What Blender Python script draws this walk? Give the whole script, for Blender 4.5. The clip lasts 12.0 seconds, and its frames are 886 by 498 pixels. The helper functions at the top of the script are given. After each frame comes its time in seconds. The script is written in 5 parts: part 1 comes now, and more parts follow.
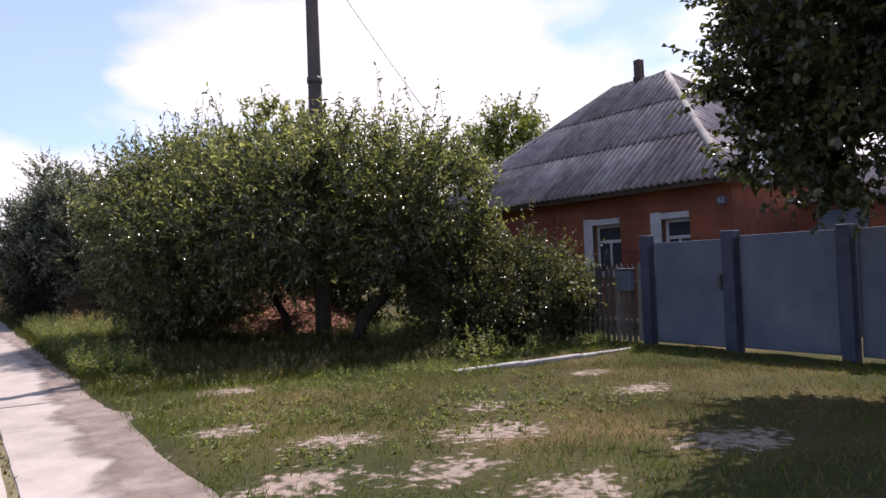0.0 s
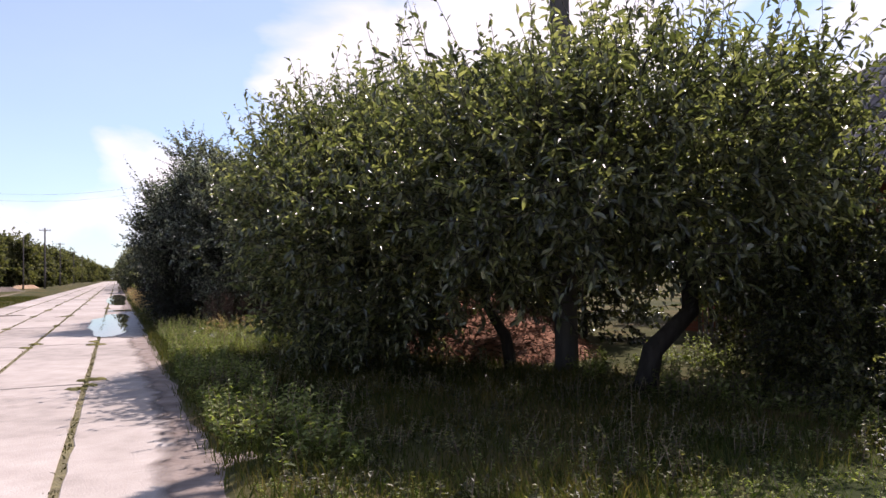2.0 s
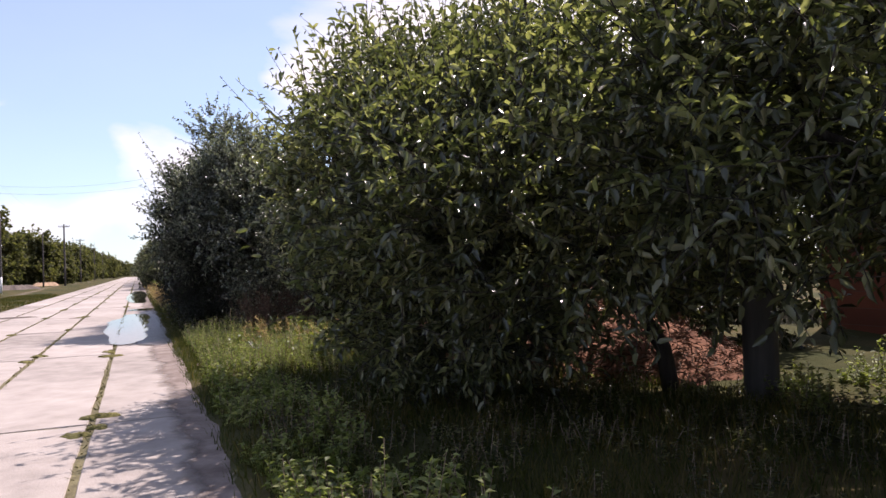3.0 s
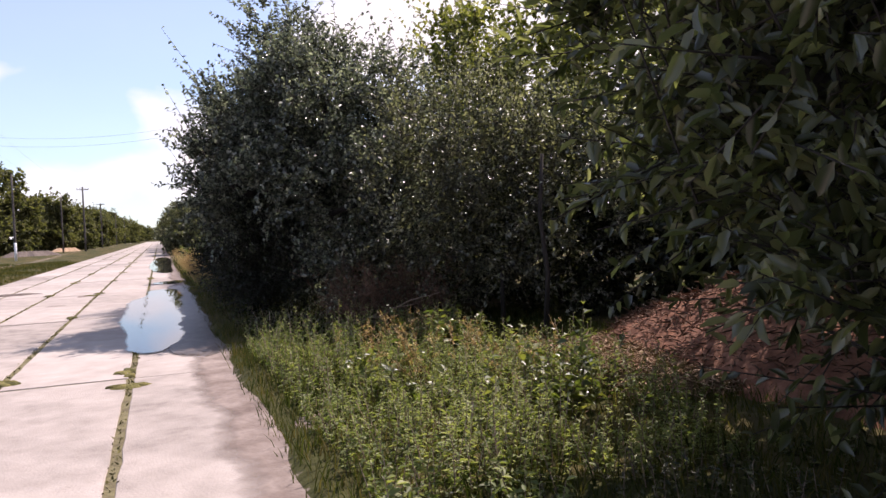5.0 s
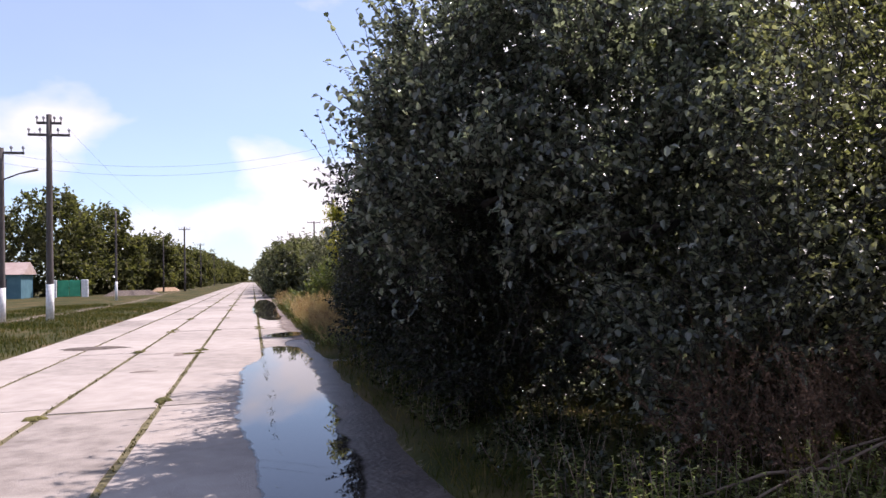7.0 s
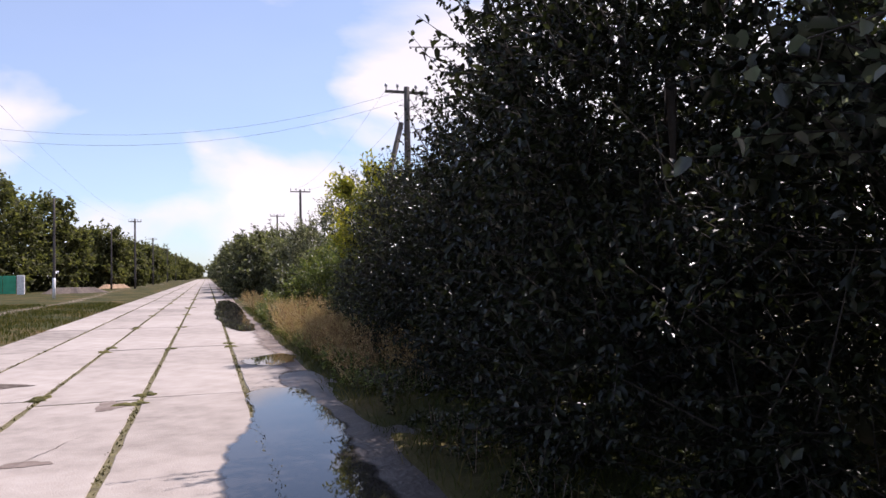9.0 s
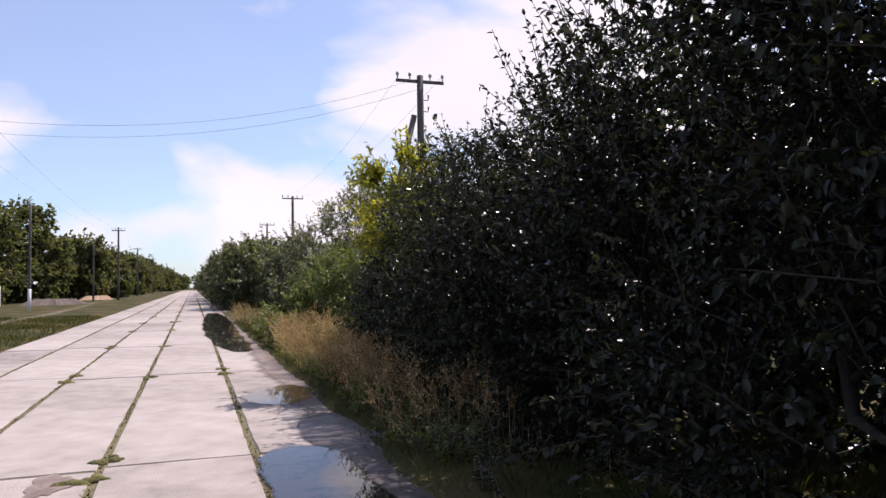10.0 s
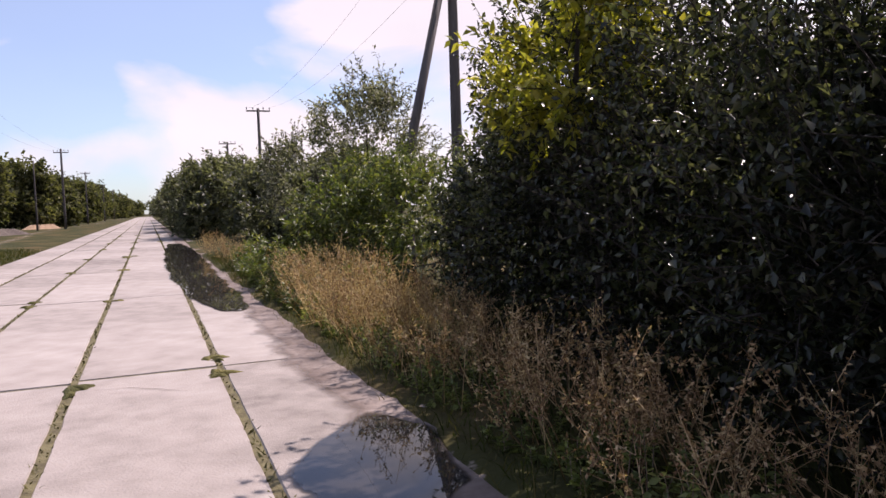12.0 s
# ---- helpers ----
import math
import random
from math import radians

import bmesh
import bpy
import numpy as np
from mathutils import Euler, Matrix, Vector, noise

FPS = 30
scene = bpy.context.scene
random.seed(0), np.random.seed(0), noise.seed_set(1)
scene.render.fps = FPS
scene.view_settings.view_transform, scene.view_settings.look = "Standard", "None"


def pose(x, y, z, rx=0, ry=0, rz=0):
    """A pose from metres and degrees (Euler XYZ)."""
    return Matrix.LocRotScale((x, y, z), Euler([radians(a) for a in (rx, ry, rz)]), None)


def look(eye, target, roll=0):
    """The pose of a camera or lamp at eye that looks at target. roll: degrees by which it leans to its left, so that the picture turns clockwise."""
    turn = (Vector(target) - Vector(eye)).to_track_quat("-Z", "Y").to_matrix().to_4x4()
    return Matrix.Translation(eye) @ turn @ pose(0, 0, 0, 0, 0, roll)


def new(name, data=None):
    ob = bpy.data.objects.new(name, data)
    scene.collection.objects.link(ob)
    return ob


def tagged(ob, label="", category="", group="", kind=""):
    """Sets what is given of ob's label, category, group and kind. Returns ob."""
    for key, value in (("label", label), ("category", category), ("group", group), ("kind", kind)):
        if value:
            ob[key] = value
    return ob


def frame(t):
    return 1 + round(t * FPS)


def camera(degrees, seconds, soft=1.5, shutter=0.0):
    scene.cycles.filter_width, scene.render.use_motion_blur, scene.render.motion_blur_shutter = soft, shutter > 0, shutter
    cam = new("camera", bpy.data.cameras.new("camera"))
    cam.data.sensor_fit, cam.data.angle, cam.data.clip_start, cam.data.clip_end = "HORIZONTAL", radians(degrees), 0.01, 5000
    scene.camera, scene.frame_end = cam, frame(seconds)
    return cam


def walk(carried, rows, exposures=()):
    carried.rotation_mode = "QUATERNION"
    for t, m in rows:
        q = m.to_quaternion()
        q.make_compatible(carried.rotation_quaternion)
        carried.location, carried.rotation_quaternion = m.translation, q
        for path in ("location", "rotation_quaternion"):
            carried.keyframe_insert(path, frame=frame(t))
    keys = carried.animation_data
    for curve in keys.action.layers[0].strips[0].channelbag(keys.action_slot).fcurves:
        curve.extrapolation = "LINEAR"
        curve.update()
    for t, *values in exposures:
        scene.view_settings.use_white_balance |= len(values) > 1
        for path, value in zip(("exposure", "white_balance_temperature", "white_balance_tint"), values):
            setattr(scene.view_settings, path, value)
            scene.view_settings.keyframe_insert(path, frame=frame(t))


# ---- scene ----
cam = camera(62.0, 12.0)
PATH = [
    (0, (0.115, -1.109, 1.246), (1.218, 0.559, 1.292), -2.3),
    (0.4, (0.353, -0.212, 1.234), (1.513, 1.417, 1.259), -1.6),
    (0.5, (0.400, 0.017, 1.232), (1.574, 1.636, 1.265), -1.6),
    (1, (0.585, 1.209, 1.234), (1.765, 2.823, 1.183), 2),
    (1.5, (0.657, 2.471, 1.256), (1.614, 4.227, 1.270), -0.6),
    (2, (0.701, 3.794, 1.256), (1.512, 5.621, 1.322), -0.9),
    (2.5, (0.739, 5.169, 1.258), (1.632, 6.958, 1.266), -0.6),
    (3, (0.762, 6.571, 1.284), (1.530, 8.417, 1.324), -1.9),
    (3.5, (0.769, 7.999, 1.304), (1.417, 9.892, 1.311), -2),
    (5.3, (0.637, 13.120, 1.294), (1.377, 14.977, 1.234), -1.9),
    (5.5, (0.614, 13.667, 1.294), (1.392, 15.510, 1.275), -1),
    (6, (0.530, 14.984, 1.313), (1.184, 16.873, 1.366), -0.8),
    (6.5, (0.384, 16.268, 1.301), (0.952, 18.183, 1.406), -0.4),
    (7, (0.202, 17.550, 1.304), (0.704, 19.484, 1.374), -1.4),
    (7.5, (0.073, 18.853, 1.333), (0.687, 20.755, 1.416), -0.6),
    (7.7, (0.039, 19.389, 1.334), (0.649, 21.290, 1.449), -1.8),
    (9.3, (-0.071, 23.838, 1.358), (0.548, 25.739, 1.417), -0.6),
    (9.5, (-0.078, 24.398, 1.357), (0.591, 26.281, 1.438), -0.4),
    (10, (-0.107, 25.808, 1.342), (0.536, 27.700, 1.435), -0.9),
    (10.5, (-0.139, 27.280, 1.341), (0.453, 29.189, 1.287), -3.8),
    (11, (-0.151, 28.727, 1.325), (0.521, 30.611, 1.302), -1.9),
    (11.5, (-0.133, 30.100, 1.309), (0.686, 31.923, 1.211), -2.8),
    (12, (-0.141, 31.487, 1.329), (0.597, 33.342, 1.207), -1.9),
]
walk(cam, [(t, look(eye, target, roll)) for t, eye, target, roll in PATH], [(0.0, 0.68, 6500, 25), (5.5, 0.78, 6700, 27), (7.5, 0.65, 6400, 26), (9.5, 0.48, 6400, 25), (12.0, 0.42, 6600, 29)])

# ---- world, sun ----
SUN_TO = Vector((0.85 * math.cos(radians(55)), 0.53 * math.cos(radians(55)), math.sin(radians(55)))).normalized()
world = bpy.data.worlds.new("sky")
scene.world = world
world.use_nodes = True
wn, wl = world.node_tree.nodes, world.node_tree.links
wn.clear()
w_out = wn.new("ShaderNodeOutputWorld")
w_bg = wn.new("ShaderNodeBackground")
w_bg.inputs["Strength"].default_value = 0.062
w_sky = wn.new("ShaderNodeTexSky")
w_sky.sky_type = 'NISHITA'
w_sky.sun_disc = False
w_sky.sun_elevation = radians(55)
w_sky.sun_rotation = math.atan2(SUN_TO.x, SUN_TO.y)
w_sky.air_density, w_sky.dust_density = 1.0, 0.5
w_co = wn.new("ShaderNodeTexCoord")
w_map = wn.new("ShaderNodeMapping")
w_map.inputs["Scale"].default_value = (1.0, 1.0, 2.0)
w_map.inputs["Location"].default_value = (0.35, 0.1, 0.12)
w_noise = wn.new("ShaderNodeTexNoise")
w_noise.inputs["Scale"].default_value = 2.6
w_noise.inputs["Detail"].default_value = 7.0
w_noise.inputs["Roughness"].default_value = 0.48
w_noise.inputs["Distortion"].default_value = 0.25
w_ramp = wn.new("ShaderNodeValToRGB")
w_ramp.color_ramp.elements[0].position, w_ramp.color_ramp.elements[1].position = 0.485, 0.58
w_ramp.color_ramp.elements[0].color = (0.26, 0.26, 0.26, 1)
w_mix = wn.new("ShaderNodeMix")
w_mix.data_type = 'RGBA'
w_shade = wn.new("ShaderNodeTexNoise")
w_shade.inputs["Scale"].default_value = 3.4
w_shade.inputs["Detail"].default_value = 4.0
w_cloud = wn.new("ShaderNodeMix")
w_cloud.data_type = 'RGBA'
w_cloud.inputs["A"].default_value = (9.4, 9.6, 10.2, 1)
w_cloud.inputs["B"].default_value = (13.2, 13.0, 12.8, 1)
wl.new(w_co.outputs["Generated"], w_map.inputs["Vector"])
wl.new(w_map.outputs["Vector"], w_noise.inputs["Vector"])
wl.new(w_map.outputs["Vector"], w_shade.inputs["Vector"])
wl.new(w_shade.outputs["Fac"], w_cloud.inputs["Factor"])
wl.new(w_cloud.outputs["Result"], w_mix.inputs["B"])
w_sep = wn.new("ShaderNodeSeparateXYZ")
w_low = wn.new("ShaderNodeMath")
w_low.operation = 'MULTIPLY_ADD'
w_low.inputs[1].default_value, w_low.inputs[2].default_value = -0.5, 0.09
w_sum = wn.new("ShaderNodeMath")
wl.new(w_co.outputs["Generated"], w_sep.inputs["Vector"])
wl.new(w_sep.outputs["Z"], w_low.inputs[0])
wl.new(w_noise.outputs["Fac"], w_sum.inputs[0])
wl.new(w_low.outputs[0], w_sum.inputs[1])
w_east = wn.new("ShaderNodeMath")  # the cloud bank thickens towards the sun's side
w_east.operation = 'MULTIPLY_ADD'
w_east.inputs[1].default_value = 0.2
wl.new(w_sep.outputs["X"], w_east.inputs[0])
wl.new(w_sum.outputs[0], w_east.inputs[2])
wl.new(w_east.outputs[0], w_ramp.inputs["Fac"])
wl.new(w_ramp.outputs["Color"], w_mix.inputs["Factor"])
w_gain = wn.new("ShaderNodeMix")
w_gain.data_type, w_gain.blend_type = 'RGBA', 'MULTIPLY'
w_gain.inputs["Factor"].default_value = 1.0
w_gain.inputs["B"].default_value = (1.2, 1.6, 1.9, 1)
wl.new(w_sky.outputs["Color"], w_gain.inputs["A"])
wl.new(w_gain.outputs["Result"], w_mix.inputs["A"])
wl.new(w_mix.outputs["Result"], w_bg.inputs["Color"])
wl.new(w_bg.outputs["Background"], w_out.inputs["Surface"])

sun_data = bpy.data.lights.new("sun", 'SUN')
sun_data.energy, sun_data.angle, sun_data.color = 4.9, radians(0.53), (1.0, 0.95, 0.88)
sun = new("sun", sun_data)
sun.matrix_world = look(SUN_TO * 60, (0, 0, 0))

# ---- materials ----


def mat(name, stops, rough=0.8, scale=4.0, detail=6.0, bump=0.0, bump_scale=None, metal=0.0, spec=0.3, island=0.0,
        rand=0.0, big=0.0, translucent=0.0, stretch=(1, 1, 1), glow=(2.3, 2.5, 1.1)):
    """A surface: colours along a noise, a second larger noise, relief, and variation by piece or by leaf."""
    m = bpy.data.materials.new(name)
    m.use_nodes = True
    n, l = m.node_tree.nodes, m.node_tree.links
    b = n["Principled BSDF"]
    b.inputs["Roughness"].default_value, b.inputs["Metallic"].default_value = rough, metal
    b.inputs["Specular IOR Level"].default_value = spec
    co = n.new("ShaderNodeTexCoord")
    mp = n.new("ShaderNodeMapping")
    mp.inputs["Scale"].default_value = stretch
    l.new(co.outputs["Object"], mp.inputs["Vector"])
    no = n.new("ShaderNodeTexNoise")
    no.inputs["Scale"].default_value, no.inputs["Detail"].default_value = scale, detail
    no.inputs["Roughness"].default_value = 0.62
    l.new(mp.outputs["Vector"], no.inputs["Vector"])
    fac = no.outputs["Fac"]
    for amount, kind in ((island, "island"), (rand, "rand"), (big, "big")):
        if not amount:
            continue
        if kind == "island":
            src = n.new("ShaderNodeNewGeometry").outputs["Random Per Island"]
        elif kind == "rand":
            src = n.new("ShaderNodeObjectInfo").outputs["Random"]
        else:
            bn = n.new("ShaderNodeTexNoise")
            bn.inputs["Scale"].default_value, bn.inputs["Detail"].default_value = scale * 0.11, 3.0
            l.new(mp.outputs["Vector"], bn.inputs["Vector"])
            src = bn.outputs["Fac"]
        ma = n.new("ShaderNodeMath")
        ma.operation = 'MULTIPLY_ADD'
        ma.inputs[1].default_value, ma.inputs[2].default_value = amount, -amount * 0.5
        l.new(src, ma.inputs[0])
        ad = n.new("ShaderNodeMath")
        l.new(fac, ad.inputs[0])
        l.new(ma.outputs[0], ad.inputs[1])
        fac = ad.outputs[0]
    ramp = n.new("ShaderNodeValToRGB")
    els = ramp.color_ramp.elements
    while len(els) < len(stops):
        els.new(0.5)
    for e, (pos, c) in zip(els, stops):
        e.position, e.color = pos, (*c, 1)
    l.new(fac, ramp.inputs["Fac"])
    l.new(ramp.outputs["Color"], b.inputs["Base Color"])
    if bump:
        bu = n.new("ShaderNodeBump")
        bu.inputs["Strength"].default_value, bu.inputs["Distance"].default_value = bump, 0.02
        b2 = n.new("ShaderNodeTexNoise")
        b2.inputs["Scale"].default_value, b2.inputs["Detail"].default_value = bump_scale or scale * 6, 5.0
        l.new(mp.outputs["Vector"], b2.inputs["Vector"])
        l.new(b2.outputs["Fac"], bu.inputs["Height"])
        l.new(bu.outputs["Normal"], b.inputs["Normal"])
    if translucent:
        tr = n.new("ShaderNodeBsdfTranslucent")
        br = n.new("ShaderNodeMix")
        br.data_type, br.blend_type = 'RGBA', 'MULTIPLY'
        br.inputs["Factor"].default_value = 1.0
        br.inputs["B"].default_value = (*glow, 1)
        l.new(ramp.outputs["Color"], br.inputs["A"])
        l.new(br.outputs["Result"], tr.inputs["Color"])
        mx = n.new("ShaderNodeMixShader")
        mx.inputs["Fac"].default_value = translucent
        l.new(b.outputs["BSDF"], mx.inputs[1])
        l.new(tr.outputs["BSDF"], mx.inputs[2])
        l.new(mx.outputs["Shader"], n["Material Output"].inputs["Surface"])
    return m


def leaf_mat(name, dark, mid, light, rough=0.42, translucent=0.3, spec=0.45, glow=(2.3, 2.5, 1.1)):
    return mat(name, [(0.15, dark), (0.5, mid), (0.9, light)], rough, 0.9, 3, island=0.75, translucent=translucent, spec=spec, glow=glow)


M_CONC = mat("concrete", [(0.2, (0.17, 0.145, 0.125)), (0.38, (0.27, 0.235, 0.205)), (0.55, (0.335, 0.292, 0.256)), (0.8, (0.4, 0.355, 0.315))], 0.92, 2.6, 11, 0.4, 60, big=0.7, rand=0.25)
M_MUD = mat("dried_mud", [(0.3, (0.117, 0.0858, 0.0702)), (0.5, (0.1833, 0.1443, 0.1209)), (0.7, (0.2652, 0.2184, 0.1872))], 0.95, 3.5, 9, 0.6, 22, big=0.5)
M_SCAR = M_MUD.copy()


def feather(m, grain, scale):
    """Thins a ground film out towards its rim, by the stored field "cover" and a noise."""
    n, l = m.node_tree.nodes, m.node_tree.links
    at, no, su, st, tr, mx = (n.new("ShaderNode" + k) for k in ("Attribute", "TexNoise", "Math", "MapRange", "BsdfTransparent", "MixShader"))
    at.attribute_name = "cover"
    no.inputs["Scale"].default_value, no.inputs["Detail"].default_value = scale, 7.0
    l.new(n.new("ShaderNodeTexCoord").outputs["Object"], no.inputs["Vector"])
    l.new(at.outputs["Fac"], su.inputs[0])
    l.new(no.outputs["Fac"], su.inputs[1])
    st.inputs["From Min"].default_value, st.inputs["From Max"].default_value = 0.75 - grain, 0.75 + grain
    l.new(su.outputs[0], st.inputs["Value"])
    l.new(st.outputs["Result"], mx.inputs["Fac"])
    l.new(tr.outputs["BSDF"], mx.inputs[1])
    l.new(n["Principled BSDF"].outputs["BSDF"], mx.inputs[2])
    l.new(mx.outputs["Shader"], n["Material Output"].inputs["Surface"])


# wet mud, coloured darker still to hold the tree's shade
M_WET_SHADE = mat("wet_mud", [(0.3, (0.045, 0.035, 0.03)), (0.5, (0.075, 0.06, 0.052)), (0.7, (0.12, 0.1, 0.088))], 0.45, 3.5, 9, 0.5, 22, big=0.5)
feather(M_MUD, 0.22, 3.0)
feather(M_WET_SHADE, 0.2, 3.0)
M_SOIL = mat("joint_soil", [(0.35, (0.09, 0.075, 0.04)), (0.6, (0.16, 0.14, 0.07))], 1.0, 9, 5, 0.6, 60)
M_DIRT = mat("dark_dirt", [(0.35, (0.07, 0.055, 0.045)), (0.65, (0.15, 0.12, 0.1))], 1.0, 12, 5, 0.8, 50)
# clay lowered in tone to make up for missing shade on the heap
M_CLAY = mat("clay_mound", [(0.3, (0.08, 0.034, 0.019)), (0.5, (0.17, 0.074, 0.042)), (0.7, (0.28, 0.135, 0.08))], 1.0, 5, 8, 0.9, 18, big=0.3)
M_STRAW = mat("straw_litter", [(0.3, (0.14, 0.085, 0.05)), (0.7, (0.36, 0.25, 0.16))], 1.0, 14, 5, island=0.7)
M_BARK = mat("bark", [(0.3, (0.018, 0.014, 0.012)), (0.7, (0.055, 0.045, 0.038))], 0.95, 12, 6, 0.9, 30, stretch=(1, 1, 0.25))
M_TWIG = mat("dry_twig", [(0.3, (0.13, 0.09, 0.065)), (0.7, (0.3, 0.22, 0.16))], 0.9, 8, 3, island=0.6)
M_POLE = mat("weathered_pole", [(0.3, (0.055, 0.048, 0.045)), (0.7, (0.13, 0.115, 0.108))], 0.9, 6, 6, 0.4, 40, stretch=(1, 1, 0.15))
M_WHITEWASH = mat("whitewash", [(0.3, (0.5, 0.5, 0.5)), (0.6, (0.75, 0.75, 0.74))], 0.9, 7, 5, 0.2, 40)
M_STEEL = mat("dark_steel", [(0.3, (0.06, 0.06, 0.06)), (0.7, (0.15, 0.13, 0.12))], 0.6, 8, 4, metal=0.6)
M_PORCELAIN = mat("porcelain", [(0.3, (0.2, 0.2, 0.21)), (0.7, (0.4, 0.4, 0.42))], 0.2, 5, 2, spec=0.6)
M_GATE = mat("grey_painted_sheet", [(0.3, (0.0765, 0.09, 0.1305)), (0.55, (0.1125, 0.126, 0.1665)), (0.75, (0.153, 0.162, 0.189))], 0.55, 1.6, 7, 0.12, 14, big=0.3)
M_POST = mat("blue_grey_post", [(0.3, (0.028, 0.0336, 0.06)), (0.7, (0.06, 0.068, 0.104))], 0.6, 5, 5, 0.2, 30)
M_PICKET = mat("old_picket", [(0.3, (0.07, 0.062, 0.055)), (0.7, (0.2, 0.18, 0.16))], 0.95, 7, 5, 0.4, 40, rand=0.4, stretch=(1, 1, 0.2))
M_SLATE = mat("asbestos_sheet", [(0.28, (0.19, 0.155, 0.15)), (0.5, (0.34, 0.285, 0.28)), (0.75, (0.5, 0.44, 0.425))], 0.95, 3.0, 9, 0.3, 40, rand=0.3, big=0.4)
# troughs coloured darker, as silt and as painted shading of the waves
s_n, s_l = M_SLATE.node_tree.nodes, M_SLATE.node_tree.links
s_at = s_n.new("ShaderNodeAttribute")
s_at.attribute_name = "trough"
s_mx = s_n.new("ShaderNodeMix")
s_mx.data_type = 'RGBA'
s_mx.inputs["B"].default_value = (0.075, 0.065, 0.06, 1)
s_k = s_n.new("ShaderNodeMath")
s_k.operation = 'MULTIPLY'
s_k.inputs[1].default_value = 0.85
s_from = s_n["Principled BSDF"].inputs["Base Color"].links[0].from_socket
s_l.new(s_at.outputs["Fac"], s_k.inputs[0])
s_l.new(s_k.outputs[0], s_mx.inputs["Factor"])
s_l.new(s_from, s_mx.inputs["A"])
s_l.new(s_mx.outputs["Result"], s_n["Principled BSDF"].inputs["Base Color"])
M_CAP = mat("ridge_cap", [(0.3, (0.204, 0.187, 0.17)), (0.7, (0.357, 0.34, 0.3145))], 0.95, 4, 6, 0.3, 30)
M_TRIM = mat("white_trim", [(0.3, (0.34, 0.35, 0.38)), (0.7, (0.52, 0.53, 0.56))], 0.7, 3, 5, 0.1, 30)
M_DARKWOOD = mat("dark_fascia", [(0.3, (0.05, 0.04, 0.035)), (0.7, (0.12, 0.09, 0.07))], 0.9, 6, 4, 0.2, 30)
M_DISH = mat("dish_enamel", [(0.3, (0.55, 0.56, 0.6)), (0.7, (0.7, 0.71, 0.74))], 0.4, 2, 2)
M_PLATE = mat("blue_plate", [(0.3, (0.05, 0.055, 0.1)), (0.7, (0.08, 0.085, 0.14))], 0.4, 4, 2)
M_GREEN = mat("green_paint", [(0.3, (0.02, 0.24, 0.13)), (0.7, (0.05, 0.38, 0.22))], 0.5, 1.5, 4)
M_TEAL = mat("teal_paint", [(0.3, (0.048, 0.12, 0.156)), (0.7, (0.084, 0.18, 0.216))], 0.7, 1.5, 4)
M_PINKROOF = mat("faded_roof", [(0.3, (0.3, 0.22, 0.2)), (0.7, (0.42, 0.34, 0.3))], 0.9, 1.2, 4)
M_MOSS = mat("moss", [(0.2, (0.06, 0.06, 0.018)), (0.8, (0.17, 0.15, 0.05))], 0.95, 9, 4, 0.8, 60, island=0.5)
M_WIRE = mat("wire", [(0.3, (0.12, 0.12, 0.13)), (0.7, (0.2, 0.2, 0.2))], 0.5, 3, 2, metal=0.5)
M_BRUSH = mat("dead_brush", [(0.3, (0.06, 0.035, 0.022)), (0.7, (0.17, 0.1, 0.065))], 0.95, 4, 3, island=0.7)
M_KERB = mat("white_kerb", [(0.3, (0.24, 0.224, 0.216)), (0.6, (0.44, 0.424, 0.408))], 0.9, 6, 6, 0.3, 50)

L_CHERRY = leaf_mat("cherry_leaves", (0.0306, 0.036, 0.018), (0.0675, 0.0765, 0.0378), (0.198, 0.1935, 0.1125), rough=0.28, translucent=0.38, spec=0.7)
# grey, pale tones paint in the sky's reflection on the leaves
L_DARK = leaf_mat("dark_leaves", (0.036, 0.042, 0.0336), (0.096, 0.1044, 0.084), (0.276, 0.282, 0.234), rough=0.24, translucent=0.35, spec=0.6, glow=(1.7, 1.9, 1.2))
L_LINDEN = leaf_mat("linden_leaves", (0.014, 0.018, 0.009), (0.034, 0.042, 0.018), (0.1, 0.1, 0.045), rough=0.35, translucent=0.25, spec=0.5)
# darker copy of the dark leaves, with shade put into the colour
L_SHADE = leaf_mat("shade_toned_leaves", (0.016, 0.02, 0.012), (0.04, 0.046, 0.026), (0.12, 0.12, 0.075), rough=0.25, translucent=0.3, spec=0.45)
L_FENCE = leaf_mat("bramble_leaves", (0.022, 0.027, 0.012), (0.055, 0.06, 0.026), (0.16, 0.15, 0.07), rough=0.4, translucent=0.35, spec=0.3)
# near-black leaf colour: the deep shade of the hedge is painted in
L_DEEP_SHADE = leaf_mat("deep_shade_leaves", (0.006, 0.008, 0.005), (0.013, 0.016, 0.009), (0.04, 0.045, 0.028), rough=0.3, translucent=0.15, spec=0.22)
L_BRIGHT = leaf_mat("bright_leaves", (0.0382, 0.0536, 0.0136), (0.0808, 0.102, 0.0255), (0.17, 0.17, 0.051))
L_POPLAR = leaf_mat("poplar_leaves", (0.048, 0.056, 0.016), (0.1, 0.108, 0.032), (0.208, 0.2, 0.072), translucent=0.38)
L_YELLOW = leaf_mat("yellow_leaves", (0.096, 0.104, 0.016), (0.192, 0.184, 0.024), (0.304, 0.264, 0.04), translucent=0.4)
# grey leaves, light end raised to paint in their sky sheen
L_GREYISH = leaf_mat("grey_sheen_leaves", (0.034, 0.0357, 0.0247), (0.0935, 0.096, 0.0697), (0.255, 0.2465, 0.1955))
L_OLIVE = leaf_mat("olive_leaves", (0.03, 0.033, 0.02), (0.07, 0.074, 0.045), (0.17, 0.168, 0.115), rough=0.5, spec=0.3)
